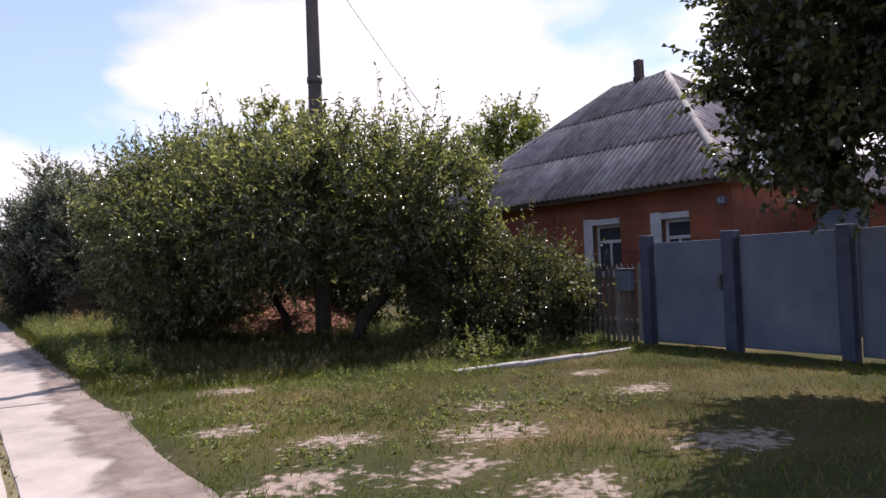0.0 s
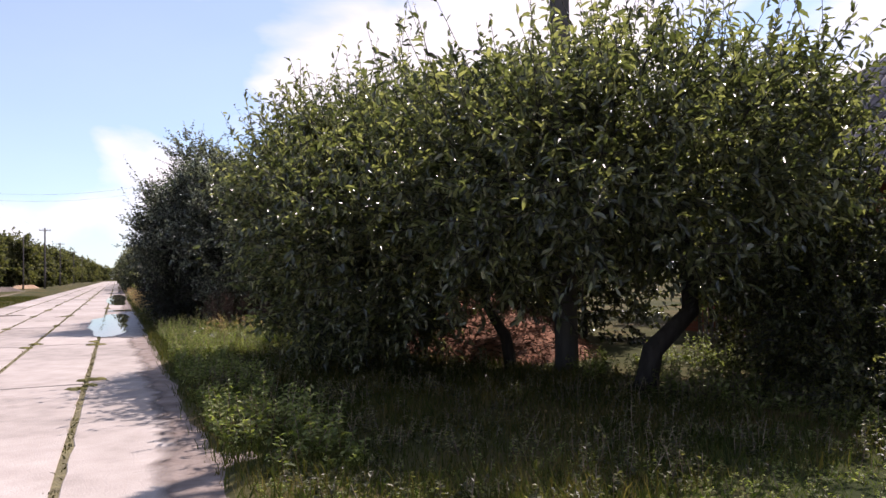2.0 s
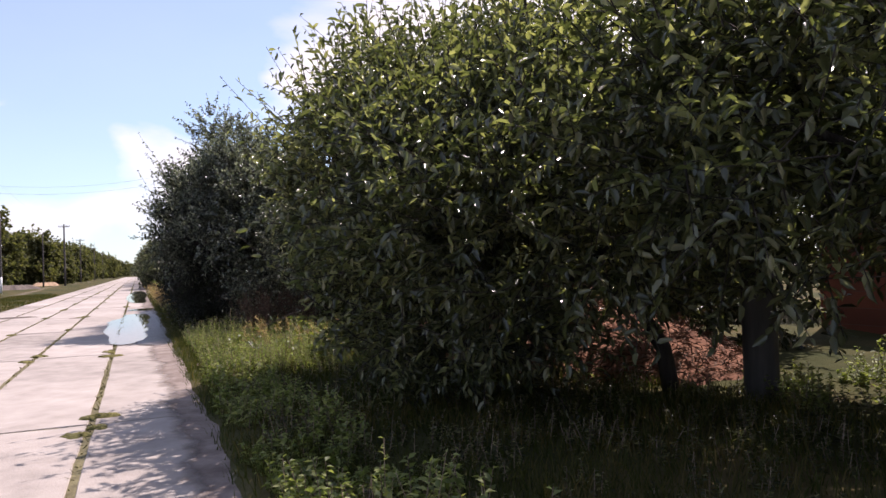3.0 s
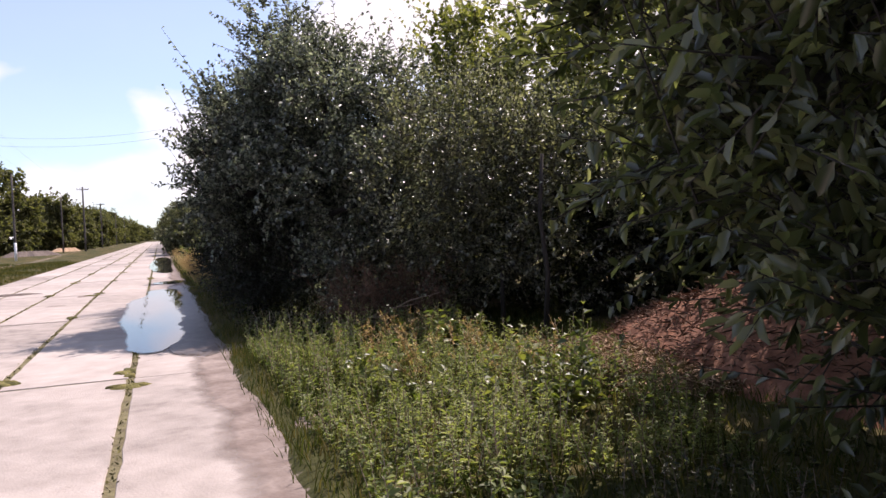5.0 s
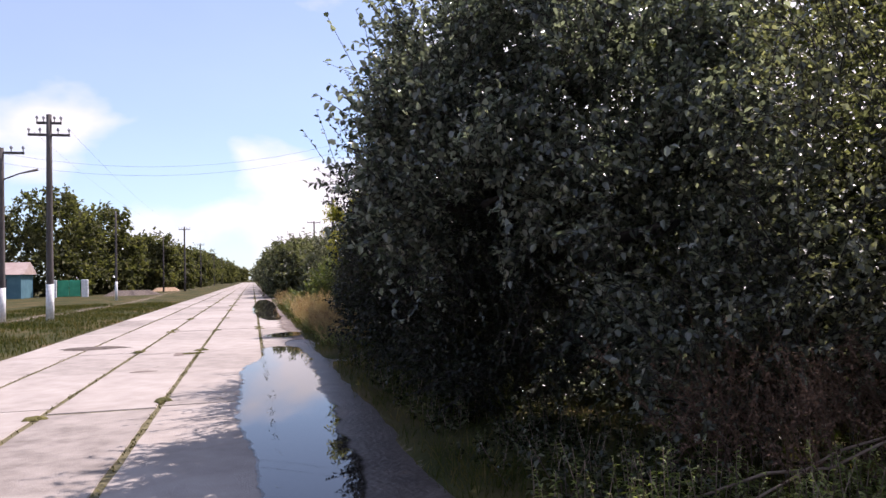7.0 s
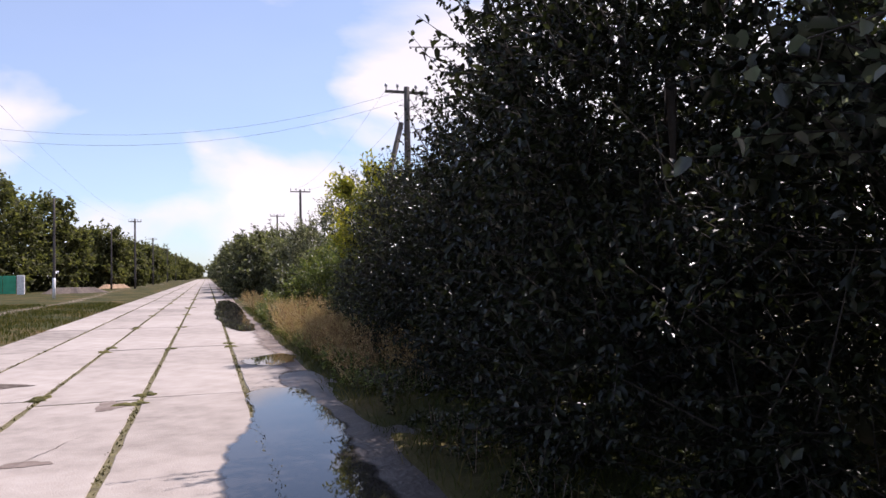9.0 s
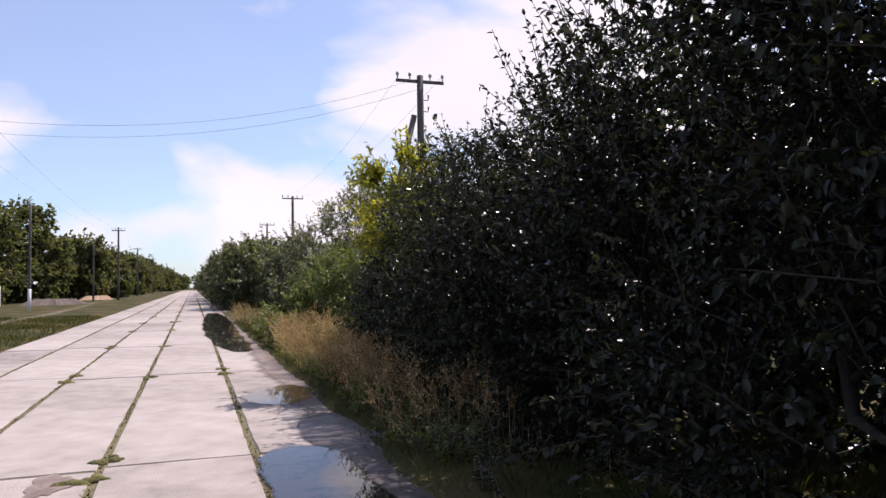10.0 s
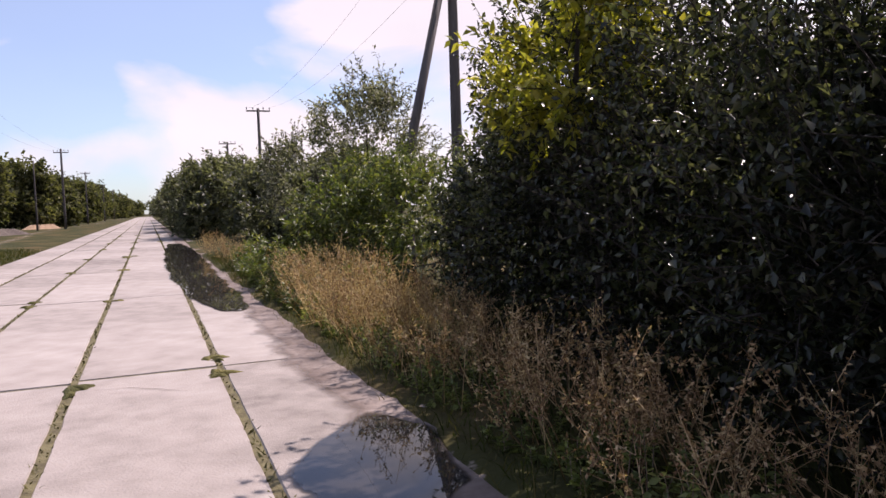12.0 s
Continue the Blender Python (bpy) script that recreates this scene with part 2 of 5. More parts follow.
L_FAR = leaf_mat("far_leaves", (0.0324, 0.036, 0.0187), (0.072, 0.0756, 0.036), (0.144, 0.1368, 0.0648), rough=0.7, spec=0.15)
L_WEED = leaf_mat("weed_leaves", (0.068, 0.085, 0.0255), (0.1275, 0.153, 0.0467), (0.2635, 0.272, 0.1105), rough=0.55, spec=0.25)
L_GRASS = mat("grass_blades", [(0.2, (0.018, 0.027, 0.0072)), (0.45, (0.039, 0.048, 0.0132)), (0.65, (0.078, 0.066, 0.024)), (0.95, (0.156, 0.114, 0.054))], 0.9, 0.7, 4, island=0.5, translucent=0.25, spec=0.08)
L_LAWN = mat("lawn_blades", [(0.2, (0.0306, 0.0476, 0.0109)), (0.5, (0.0612, 0.085, 0.0204)), (0.75, (0.1088, 0.1156, 0.0374)), (0.95, (0.1768, 0.1564, 0.0748))], 0.9, 0.8, 4, island=0.55, translucent=0.25, spec=0.08)
L_SCORCHED = mat("scorched_blades", [(0.2, (0.0612, 0.0476, 0.019)), (0.5, (0.1292, 0.0816, 0.0374)), (0.9, (0.2448, 0.17, 0.0884))], 0.9, 0.8, 4, island=0.6, translucent=0.15, spec=0.08)
L_DRY = mat("dry_grass", [(0.2, (0.1487, 0.085, 0.0425)), (0.5, (0.3187, 0.2019, 0.1063)), (0.85, (0.5312, 0.4037, 0.2444))], 0.75, 1.5, 4, island=0.8, translucent=0.2)

# turf and bare soil of the verge: a stored field "bare" says where the turf is worn through
M_GROUND = bpy.data.materials.new("verge_ground")
M_GROUND.use_nodes = True
gn, gl = M_GROUND.node_tree.nodes, M_GROUND.node_tree.links
g_b = gn["Principled BSDF"]
g_b.inputs["Roughness"].default_value = 1.0
g_b.inputs["Specular IOR Level"].default_value = 0.1
g_co = gn.new("ShaderNodeTexCoord")
g_n1 = gn.new("ShaderNodeTexNoise")
g_n1.inputs["Scale"].default_value, g_n1.inputs["Detail"].default_value = 0.55, 10
g_n2 = gn.new("ShaderNodeTexNoise")
g_n2.inputs["Scale"].default_value, g_n2.inputs["Detail"].default_value = 14, 6
for q in (g_n1, g_n2):
    gl.new(g_co.outputs["Object"], q.inputs["Vector"])
g_turf = gn.new("ShaderNodeValToRGB")
g_turf.color_ramp.elements.new(0.5)
for e, (pos, c) in zip(g_turf.color_ramp.elements,
                       ((0.3, (0.024, 0.031, 0.01)), (0.5, (0.052, 0.05, 0.018)), (0.75, (0.125, 0.085, 0.04)))):
    e.position, e.color = pos, (*c, 1)
g_sand = gn.new("ShaderNodeValToRGB")
for e, (pos, c) in zip(g_sand.color_ramp.elements, ((0.3, (0.13, 0.1, 0.08)), (0.7, (0.29, 0.235, 0.195)))):
    e.position, e.color = pos, (*c, 1)
gl.new(g_n1.outputs["Fac"], g_turf.inputs["Fac"])
gl.new(g_n2.outputs["Fac"], g_sand.inputs["Fac"])
g_at = gn.new("ShaderNodeAttribute")
g_at.attribute_name = "bare"
g_ad = gn.new("ShaderNodeMath")
g_ad.operation = 'ADD'
gl.new(g_at.outputs["Fac"], g_ad.inputs[0])
gl.new(g_n2.outputs["Fac"], g_ad.inputs[1])
g_st = gn.new("ShaderNodeMapRange")
g_st.inputs["From Min"].default_value, g_st.inputs["From Max"].default_value = 0.92, 1.08
gl.new(g_ad.outputs[0], g_st.inputs["Value"])
g_mx = gn.new("ShaderNodeMix")
g_mx.data_type = 'RGBA'
gl.new(g_st.outputs["Result"], g_mx.inputs["Factor"])
gl.new(g_turf.outputs["Color"], g_mx.inputs["A"])
gl.new(g_sand.outputs["Color"], g_mx.inputs["B"])
gl.new(g_mx.outputs["Result"], g_b.inputs["Base Color"])
g_bu = gn.new("ShaderNodeBump")
g_bu.inputs["Strength"].default_value, g_bu.inputs["Distance"].default_value = 0.8, 0.03
gl.new(g_n2.outputs["Fac"], g_bu.inputs["Height"])
gl.new(g_bu.outputs["Normal"], g_b.inputs["Normal"])

M_BRICK = bpy.data.materials.new("red_brick")
M_BRICK.use_nodes = True
kn, kl = M_BRICK.node_tree.nodes, M_BRICK.node_tree.links
k_b = kn["Principled BSDF"]
k_b.inputs["Roughness"].default_value = 0.9
k_co = kn.new("ShaderNodeTexCoord")
k_sw = kn.new("ShaderNodeMapping")
k_sw.inputs["Rotation"].default_value = (radians(90), 0, radians(90))
k_t = kn.new("ShaderNodeTexBrick")
k_t.inputs["Scale"].default_value = 1.0
k_t.inputs["Brick Width"].default_value, k_t.inputs["Row Height"].default_value, k_t.inputs["Mortar Size"].default_value = 0.26, 0.077, 0.005
k_t.inputs["Color1"].default_value, k_t.inputs["Color2"].default_value = (0.26, 0.08, 0.042, 1), (0.19, 0.058, 0.034, 1)
k_t.inputs["Mortar"].default_value = (0.2, 0.11, 0.08, 1)
k_n = kn.new("ShaderNodeTexNoise")
k_n.inputs["Scale"].default_value, k_n.inputs["Detail"].default_value = 1.6, 7
k_r = kn.new("ShaderNodeValToRGB")
k_r.color_ramp.elements[0].position, k_r.color_ramp.elements[0].color = 0.3, (0.65, 0.62, 0.6, 1)
k_r.color_ramp.elements[1].position, k_r.color_ramp.elements[1].color = 0.7, (1.15, 1.1, 1.05, 1)
k_m = kn.new("ShaderNodeMix")
k_m.data_type, k_m.blend_type = 'RGBA', 'MULTIPLY'
k_m.inputs["Factor"].default_value = 1.0
k_bu = kn.new("ShaderNodeBump")
k_bu.inputs["Strength"].default_value, k_bu.inputs["Distance"].default_value = 0.6, 0.01
kl.new(k_co.outputs["Object"], k_sw.inputs["Vector"])
kl.new(k_sw.outputs["Vector"], k_t.inputs["Vector"])
kl.new(k_co.outputs["Object"], k_n.inputs["Vector"])
kl.new(k_n.outputs["Fac"], k_r.inputs["Fac"])
kl.new(k_t.outputs["Color"], k_m.inputs["A"])
kl.new(k_r.outputs["Color"], k_m.inputs["B"])
kl.new(k_m.outputs["Result"], k_b.inputs["Base Color"])
kl.new(k_t.outputs["Fac"], k_bu.inputs["Height"])
kl.new(k_bu.outputs["Normal"], k_b.inputs["Normal"])

M_WATER = bpy.data.materials.new("puddle_water")
M_WATER.use_nodes = True
a_b = M_WATER.node_tree.nodes["Principled BSDF"]
a_b.inputs["Base Color"].default_value = (0.03, 0.027, 0.025, 1)
a_b.inputs["Roughness"].default_value, a_b.inputs["IOR"].default_value = 0.02, 1.33
a_n = M_WATER.node_tree.nodes.new("ShaderNodeTexNoise")
a_n.inputs["Scale"].default_value = 3.0
a_u = M_WATER.node_tree.nodes.new("ShaderNodeBump")
a_u.inputs["Strength"].default_value, a_u.inputs["Distance"].default_value = 0.02, 0.02
M_WATER.node_tree.links.new(a_n.outputs["Fac"], a_u.inputs["Height"])
M_WATER.node_tree.links.new(a_u.outputs["Normal"], a_b.inputs["Normal"])
feather(M_WATER, 0.16, 4.0)

M_GLASS = bpy.data.materials.new("window_glass")
M_GLASS.use_nodes = True
v_b = M_GLASS.node_tree.nodes["Principled BSDF"]
v_b.inputs["Base Color"].default_value = (0.03, 0.04, 0.05, 1)
v_b.inputs["Roughness"].default_value, v_b.inputs["IOR"].default_value = 0.03, 1.5

# ---- building helpers ----
rng = np.random.default_rng(7)


def thing(name, at, label, category, group="", kind=""):
    e = new(name)
    e.location = at
    return tagged(e, label, category, group, kind)


def link(name, me, material, parent=None, label="", at=None):
    """Links mesh data; a part keeps the coordinates of its thing."""
    if material and not me.materials:
        me.materials.append(material)
    ob = new(name, me)
    if parent:
        ob.parent = parent
    if at is not None:
        ob.location = at
    if label:
        tagged(ob, label)
    return ob


def mesh_np(name, co, tri, smooth=False):
    """A mesh from numpy arrays: points (n, 3) and faces (m, 3) or (m, 4)."""
    co, tri = np.asarray(co, np.float32), np.asarray(tri, np.int32)
    me = bpy.data.meshes.new(name)
    k = tri.shape[1]
    me.vertices.add(len(co))
    me.vertices.foreach_set("co", co.ravel())
    me.loops.add(tri.size)
    me.loops.foreach_set("vertex_index", tri.ravel())
    me.polygons.add(len(tri))
    me.polygons.foreach_set("loop_start", np.arange(0, tri.size, k, dtype=np.int32))
    me.update(calc_edges=True)
    if smooth:
        me.polygons.foreach_set("use_smooth", np.ones(len(tri), bool))
    return me


def part(name, bm, material, parent=None, label=""):
    me = bpy.data.meshes.new(name)
    bm.to_mesh(me)
    bm.free()
    return link(name, me, material, parent, label)


def box_bm(x0, x1, y0, y1, z0, z1, bevel=0.0, bm=None):
    bm = bm or bmesh.new()
    r = bmesh.ops.create_cube(bm, size=1.0, matrix=Matrix.LocRotScale(((x0 + x1) / 2, (y0 + y1) / 2, (z0 + z1) / 2), None, (x1 - x0, y1 - y0, z1 - z0)))
    if bevel:
        es = {e for v in r["verts"] for e in v.link_edges}
        bmesh.ops.bevel(bm, geom=list(es), offset=bevel, segments=1, affect='EDGES')
    return bm


def tube_arrays(points, radii, sides=8):
    """Rings along a bent, tapering rod."""
    pts = np.array(points, float)
    n = len(pts)
    co, fa = [], []
    for i in range(n):
        d = pts[min(i + 1, n - 1)] - pts[max(i - 1, 0)]
        d /= np.linalg.norm(d) + 1e-9
        u = np.cross(d, (0.31, 0.95, 0.05))
        u /= np.linalg.norm(u) + 1e-9
        v = np.cross(d, u)
        for k in range(sides):
            a = 2 * math.pi * k / sides
            co.append(pts[i] + radii[i] * (math.cos(a) * u + math.sin(a) * v))
    for i in range(n - 1):
        for k in range(sides):
            a, b = i * sides + k, i * sides + (k + 1) % sides
            fa.append((a, b, b + sides, a + sides))
    fa.append(tuple(range((n - 1) * sides, (n - 1) * sides + 4)))
    return np.array(co), fa


def tube(name, points, radii, material, parent=None, sides=8, label=""):
    co, fa = tube_arrays(points, radii, sides)
    me = bpy.data.meshes.new(name)
    me.from_pydata([tuple(c) for c in co], [], fa[:-1] + [tuple(range(len(co) - sides, len(co)))[::1], tuple(range(sides))[::-1]])
    me.polygons.foreach_set("use_smooth", np.ones(len(me.polygons), bool))
    return link(name, me, material, parent, label)


def unit(v):
    return v / (np.linalg.norm(v, axis=-1, keepdims=True) + 1e-9)


def leaf_arrays(base, direction, up, length, width, fine=False):
    """Folded leaves: four corners each, two triangles."""
    d = unit(direction)
    s = unit(np.cross(d, up))
    n = np.cross(s, d)
    L, W = length[:, None], width[:, None]
    if not fine:
        mid = base + d * L * 0.45 + n * W * 0.25
        co = np.stack([base, mid - s * W * 0.5, base + d * L - n * L * 0.12, mid + s * W * 0.5], 1).reshape(-1, 3)
        k = np.arange(len(base))[:, None] * 4
        return co, np.concatenate([k + [0, 2, 1], k + [0, 3, 2]], 1).reshape(-1, 3)
    m1, m2, tip = base + d * L * 0.28 + n * W * 0.22, base + d * L * 0.68 + n * W * 0.16, base + d * L - n * L * 0.15
    co = np.stack([base, m1 - s * W * 0.46, m2 - s * W * 0.4, tip, m2 + s * W * 0.4, m1 + s * W * 0.46], 1).reshape(-1, 3)
    k = np.arange(len(base))[:, None] * 6
    return co, np.concatenate([k + [0, 3, 2], k + [0, 2, 1], k + [0, 5, 4], k + [0, 4, 3]], 1).reshape(-1, 3)


def stem_arrays(a, b, r):
    """Thin three-sided stems from a to b."""
    d = unit(b - a)
    s = unit(np.cross(d, np.array([0.3, 0.2, 0.9])))
    n = np.cross(s, d)
    R = r[:, None]
    ring = [s * R, (-0.5 * s + 0.87 * n) * R, (-0.5 * s - 0.87 * n) * R]
    co = np.stack([a + q for q in ring] + [b + q * 0.4 for q in ring], 1).reshape(-1, 3)
    k = np.arange(len(a))[:, None] * 6
    quads = np.concatenate([k + [0, 1, 4, 3], k + [1, 2, 5, 4], k + [2, 0, 3, 5]], 1).reshape(-1, 4)
    return co, quads


def crown_points(lumps, n, inner=0.45, bunch=14):
    """Twig bases inside a union of egg-shaped lumps, crowded towards the outside."""
    lumps = np.array(lumps, float)
    vol = lumps[:, 3] * lumps[:, 4] + lumps[:, 4] * lumps[:, 5] + lumps[:, 3] * lumps[:, 5]
    # twigs stand in bunches, with gaps between the bunches
    m = n // bunch + 1
    which = np.repeat(rng.choice(len(lumps), m, p=vol / vol.sum()), bunch)[:n]
    d = unit(np.repeat(unit(rng.normal(size=(m, 3))), bunch, 0)[:n] + rng.normal(scale=0.15, size=(n, 3)))
    r = np.repeat(inner + (1 - inner) * rng.random(m) ** 0.55, bunch)[:n] + rng.normal(scale=0.05, size=n)
    L = lumps[which]
    rough = 1 + 0.16 * np.sin(d[:, 0] * 7 + which) * np.cos(d[:, 1] * 6 + d[:, 2] * 5 + which * 2)
    p = L[:, :3] + d * L[:, 3:] * (r * rough)[:, None]
    return p, unit(d / L[:, 3:])


def foliage(lumps, twigs, per, leaf, aspect, twig_len, rise=0.35, floor=0.12, droop=0.3, spike=0.04, fine=False, inner=0.45, bunch=14):
    p, out = crown_points(lumps, twigs, inner, bunch)
    keep = p[:, 2] > floor
    p, out = p[keep], out[keep]
    n = len(p)
    d = unit(out + rng.normal(scale=0.55, size=(n, 3)) + np.array([0, 0, rise]))
    ln = twig_len * (0.5 + rng.random(n))
    tall = rng.random(n) < spike
    ln[tall] *= 1.9
    d[tall] = unit(d[tall] + np.array([0, 0, 0.9]))
    tip = p + d * ln[:, None]
    stems = stem_arrays(p, tip, np.full(n, 0.004 + leaf * 0.02))
    f = (np.arange(per)[None, :] + rng.random((n, per))) / per
    base = p[:, None, :] + d[:, None, :] * (ln[:, None] * f)[..., None]
    side = unit(rng.normal(size=(n, per, 3)) + d[:, None, :] * 0.7 - np.array([0, 0, droop]))
    size = leaf * (0.6 + 0.7 * rng.random((n, per)))
    up = unit(np.array([0, 0, 1.0]) + rng.normal(scale=0.5, size=(n, per, 3)))
    leaves = leaf_arrays(base.reshape(-1, 3), side.reshape(-1, 3), up.reshape(-1, 3), size.ravel(), size.ravel() * aspect, fine)
    return leaves, stems


def tree(name, at, label, category, trunks, lumps, twigs, per, leaf, aspect, twig_len, leaves_mat, group="", limbs=True, **more):
    """A tree or shrub: bent tapering trunks, limbs that reach into the lumps of the crown, and a crown of single leaves."""
    at, lumps = [c * K for c in at], [[c * K for c in L] for L in lumps]
    trunks = [([[c * K for c in q] for q in pts], r * K) for pts, r in trunks]
    t = thing(name, at, label, category, group)
    o = np.array(at)
    for pts, r in trunks:
        pts = np.array(pts, float) - o
        tube("trunk", pts, np.linspace(r, r * 0.55, len(pts)), M_BARK, t, 9)
    tops = [np.array(p[-1]) for p, r in trunks]
    if limbs:
        for L in lumps:
            c = np.array(L[:3])
            a = min(tops, key=lambda q: np.linalg.norm(q - c))
            mid = (a + c) / 2 + rng.normal(scale=0.15, size=3) - np.array([0, 0, 0.1])
            end = c + np.array(L[3:]) * rng.normal(scale=0.3, size=3)
            r = trunks[0][1] * 0.5
            tube("limb", [a - o, mid - o, c - o, end - o], [r, r * 0.75, r * 0.45, r * 0.15], M_BARK, t, 6)
    (co, tri), (sc, sq) = foliage(lumps, twigs, per, leaf, aspect, twig_len, **more)
    link("crown", mesh_np("crown", co - o, tri), leaves_mat, t)
    link("branchwork", mesh_np("branchwork", sc - o, sq), M_BARK, t)
    return t


def blades(x, y, z, h, w, lean, name, material, parent=None):
    """Bent grass blades, each a tapering strip of two pieces."""
    n = len(x)
    a = rng.random(n) * 2 * math.pi
    s = np.stack([np.cos(a), np.sin(a), np.zeros(n)], 1)
    b = rng.random(n) * 2 * math.pi
    f = np.stack([np.cos(b), np.sin(b), np.zeros(n)], 1) * (lean * h * (0.3 + rng.random(n)))[:, None]
    p = np.stack([x, y, z], 1)
    up = np.array([0, 0, 1.0])
    W, H = w[:, None] * 0.5, h[:, None]
    co = np.stack([p - s * W, p + s * W, p + f * 0.35 + up * H * 0.55 + s * W * 0.7, p + f * 0.35 + up * H * 0.55 - s * W * 0.7, p + f + up * H], 1).reshape(-1, 3)
    k = np.arange(n)[:, None] * 5
    tri = np.concatenate([k + [0, 1, 2], k + [0, 2, 3], k + [3, 2, 4]], 1).reshape(-1, 3)
    return link(name, mesh_np(name, co, tri), material, parent)


def smooth_noise(x, y, s, seed=0.0):
    return (np.sin(x * s + seed) * np.cos(y * s * 1.3 - seed * 2) + 0.6 * np.sin(x * s * 2.3 + y * s * 1.7 + seed * 3) + 0.4 * np.cos(x * s * 4.1 - y * s * 3.7 + seed)) / 2


# ---- the ground, the road and its verges ----
K = 0.8714  # metres to one unit of the road plan
LANES = [c * K for c in (1.71, 0.42, -0.87, -2.12, -3.38, -4.66)]
SLAB, FIRST = 6.1, -10.75
BARE = [(2.1, 5.3, 0.6), (2.0, 3.4, 0.65), (3.85, 3.75, 0.85), (2.9, 2.95, 0.65), (6.2, 4.2, 0.6), (2.7, 4.25, 0.65), (2.8, 7.5, 0.6), (4.5, 4.7, 0.5), (3.2, 2.1, 0.7), (5.0, 2.2, 0.8), (6.7, 5.4, 0.5)]


def bare_at(x, y):
    x, y = x / K, y / K
    f = np.zeros_like(x)
    for bx, by, r in BARE:
        f = np.maximum(f, np.exp(-((x - bx) ** 2 + ((y - by) * 1.5) ** 2) / (r * r)))
    edge = np.clip(1 - np.abs(x - 1.38) / 0.26, 0, 1) * 0.62
    track = np.clip(1 - np.abs(x + 9.5 + np.sin(y * 0.06)) / 1.2, 0, 1) * 0.55 * (y > 20)
    return np.maximum(np.maximum(f * 0.66, edge), track)


def ground_z(x, y):
    x, y = x / K, y / K
    side = np.clip((x - 1.3) / 0.28, 0, 1)
    left = np.clip((-4.72 - x) / 0.8, 0, 1)
    z = -0.05 + side * (0.078 + 0.03 * smooth_noise(x, y, 1.1) + 0.012 * smooth_noise(x, y, 4.3, 2.0)) + left * (0.07 + 0.04 * smooth_noise(x, y, 0.5))
    return z


xs = np.concatenate([[-2500, -900, -400, -200, -120, -80, -55, -40, -30, -24, -19, -15], np.arange(-12, 1.0, 0.25), np.arange(1.0, 2.0, 0.06), np.arange(2.0, 14.01, 0.25), [16, 19, 23, 28, 35, 50, 80, 150, 400, 900, 2500]])
ys = np.concatenate([[-2500, -900, -300, -100, -50, -25, -14, -9], np.arange(-6, 62.01, 0.25), [64, 67, 71, 76, 82, 90, 100, 115, 135, 160, 200, 260, 350, 500, 900, 2500]])
gx, gy = np.meshgrid(xs, ys)
gz = ground_z(gx, gy)
nx, ny = len(xs), len(ys)
gi = np.arange(nx * ny).reshape(ny, nx)
quads = np.stack([gi[:-1, :-1], gi[:-1, 1:], gi[1:, 1:], gi[1:, :-1]], -1).reshape(-1, 4)
g_me = mesh_np("ground", np.stack([gx, gy, gz], -1).reshape(-1, 3), quads, True)
g_me.attributes.new("bare", 'FLOAT', 'POINT').data.foreach_set("value", bare_at(gx, gy).astype(np.float32).ravel())
tagged(link("ground", g_me, M_GROUND), "dry grassy ground with worn sandy patches", "ground", kind="structure")

road = thing("road", (0, 0, 0), "pale concrete slab road with mossy open joints", "road", kind="structure")


def slab_mesh(w, length, seed):
    """A road slab with chipped, slightly wandering edges."""
    r = np.random.default_rng(seed)
    g = 0.023
    k = 22
    ring = []
    for i in range(k):
        ring.append((-w / 2 + g + abs(r.normal(0, 0.007)), -length / 2 + g + (length - 2 * g) * i / k))
    for i in range(4):
        ring.append((-w / 2 + g + (w - 2 * g) * i / 4, length / 2 - g * 0.9 - abs(r.normal(0, 0.006))))
    for i in range(k):
        ring.append((w / 2 - g - abs(r.normal(0, 0.007)), length / 2 - g - (length - 2 * g) * i / k))
    for i in range(4):
        ring.append((w / 2 - g - (w - 2 * g) * i / 4, -length / 2 + g * 0.9 + abs(r.normal(0, 0.006))))
    n = len(ring)
    co = [(x, y, -0.10) for x, y in ring] + [(x, y, -0.012) for x, y in ring] + [(x * 0.985, y * 0.998, 0.0) for x, y in ring]
    fa = [tuple(range(2 * n, 3 * n))[::-1]]
    for lo in (0, n):
        for i in range(n):
            j = (i + 1) % n
            fa.append((lo + i, lo + n + i, lo + n + j, lo + j))
    me = bpy.data.meshes.new("slab")
    me.from_pydata(co, [], fa)
    me.materials.append(M_CONC)
    return me


bed = box_bm(LANES[-1] + 0.05, LANES[0] - 0.05, FIRST, 350, -0.3, -0.009)
part("joint_bed", bed, M_SOIL, road, "mossy soil in the slab joints")

# mud washed over the outer slab
my = np.arange(-8, 130, 0.2)
edge_l = 1.14 + 0.1 * smooth_noise(my, my * 0 + 2, 0.9) + 0.03 * np.sin(my * 4.1) - 0.13 * np.exp(-((my - 4) / 4) ** 2) + 0.13 * np.exp(-((my - 15) / 4) ** 2)
edge_r = np.full_like(my, 1.95)
edge_l, edge_r, my = edge_l * K, edge_r * K, my * K
cols = [edge_l - 0.16, edge_l, edge_l + 0.16, edge_r]
zs = [0.004, 0.006, 0.007, 0.006]
m_co = np.stack([np.stack([c, my, np.full_like(my, z)], 1) for c, z in zip(cols, zs)], 1).reshape(-1, 3)
m_co[:, 2] += 0.0012 * smooth_noise(m_co[:, 0], m_co[:, 1], 5.0) * (m_co[:, 2] > 0.0045)
mi = np.arange(len(my) * 4).reshape(-1, 4)
m_q = np.stack([mi[:-1, :-1], mi[:-1, 1:], mi[1:, 1:], mi[1:, :-1]], -1).reshape(-1, 4)
mud_me = mesh_np("mud_verge", m_co, m_q, True)
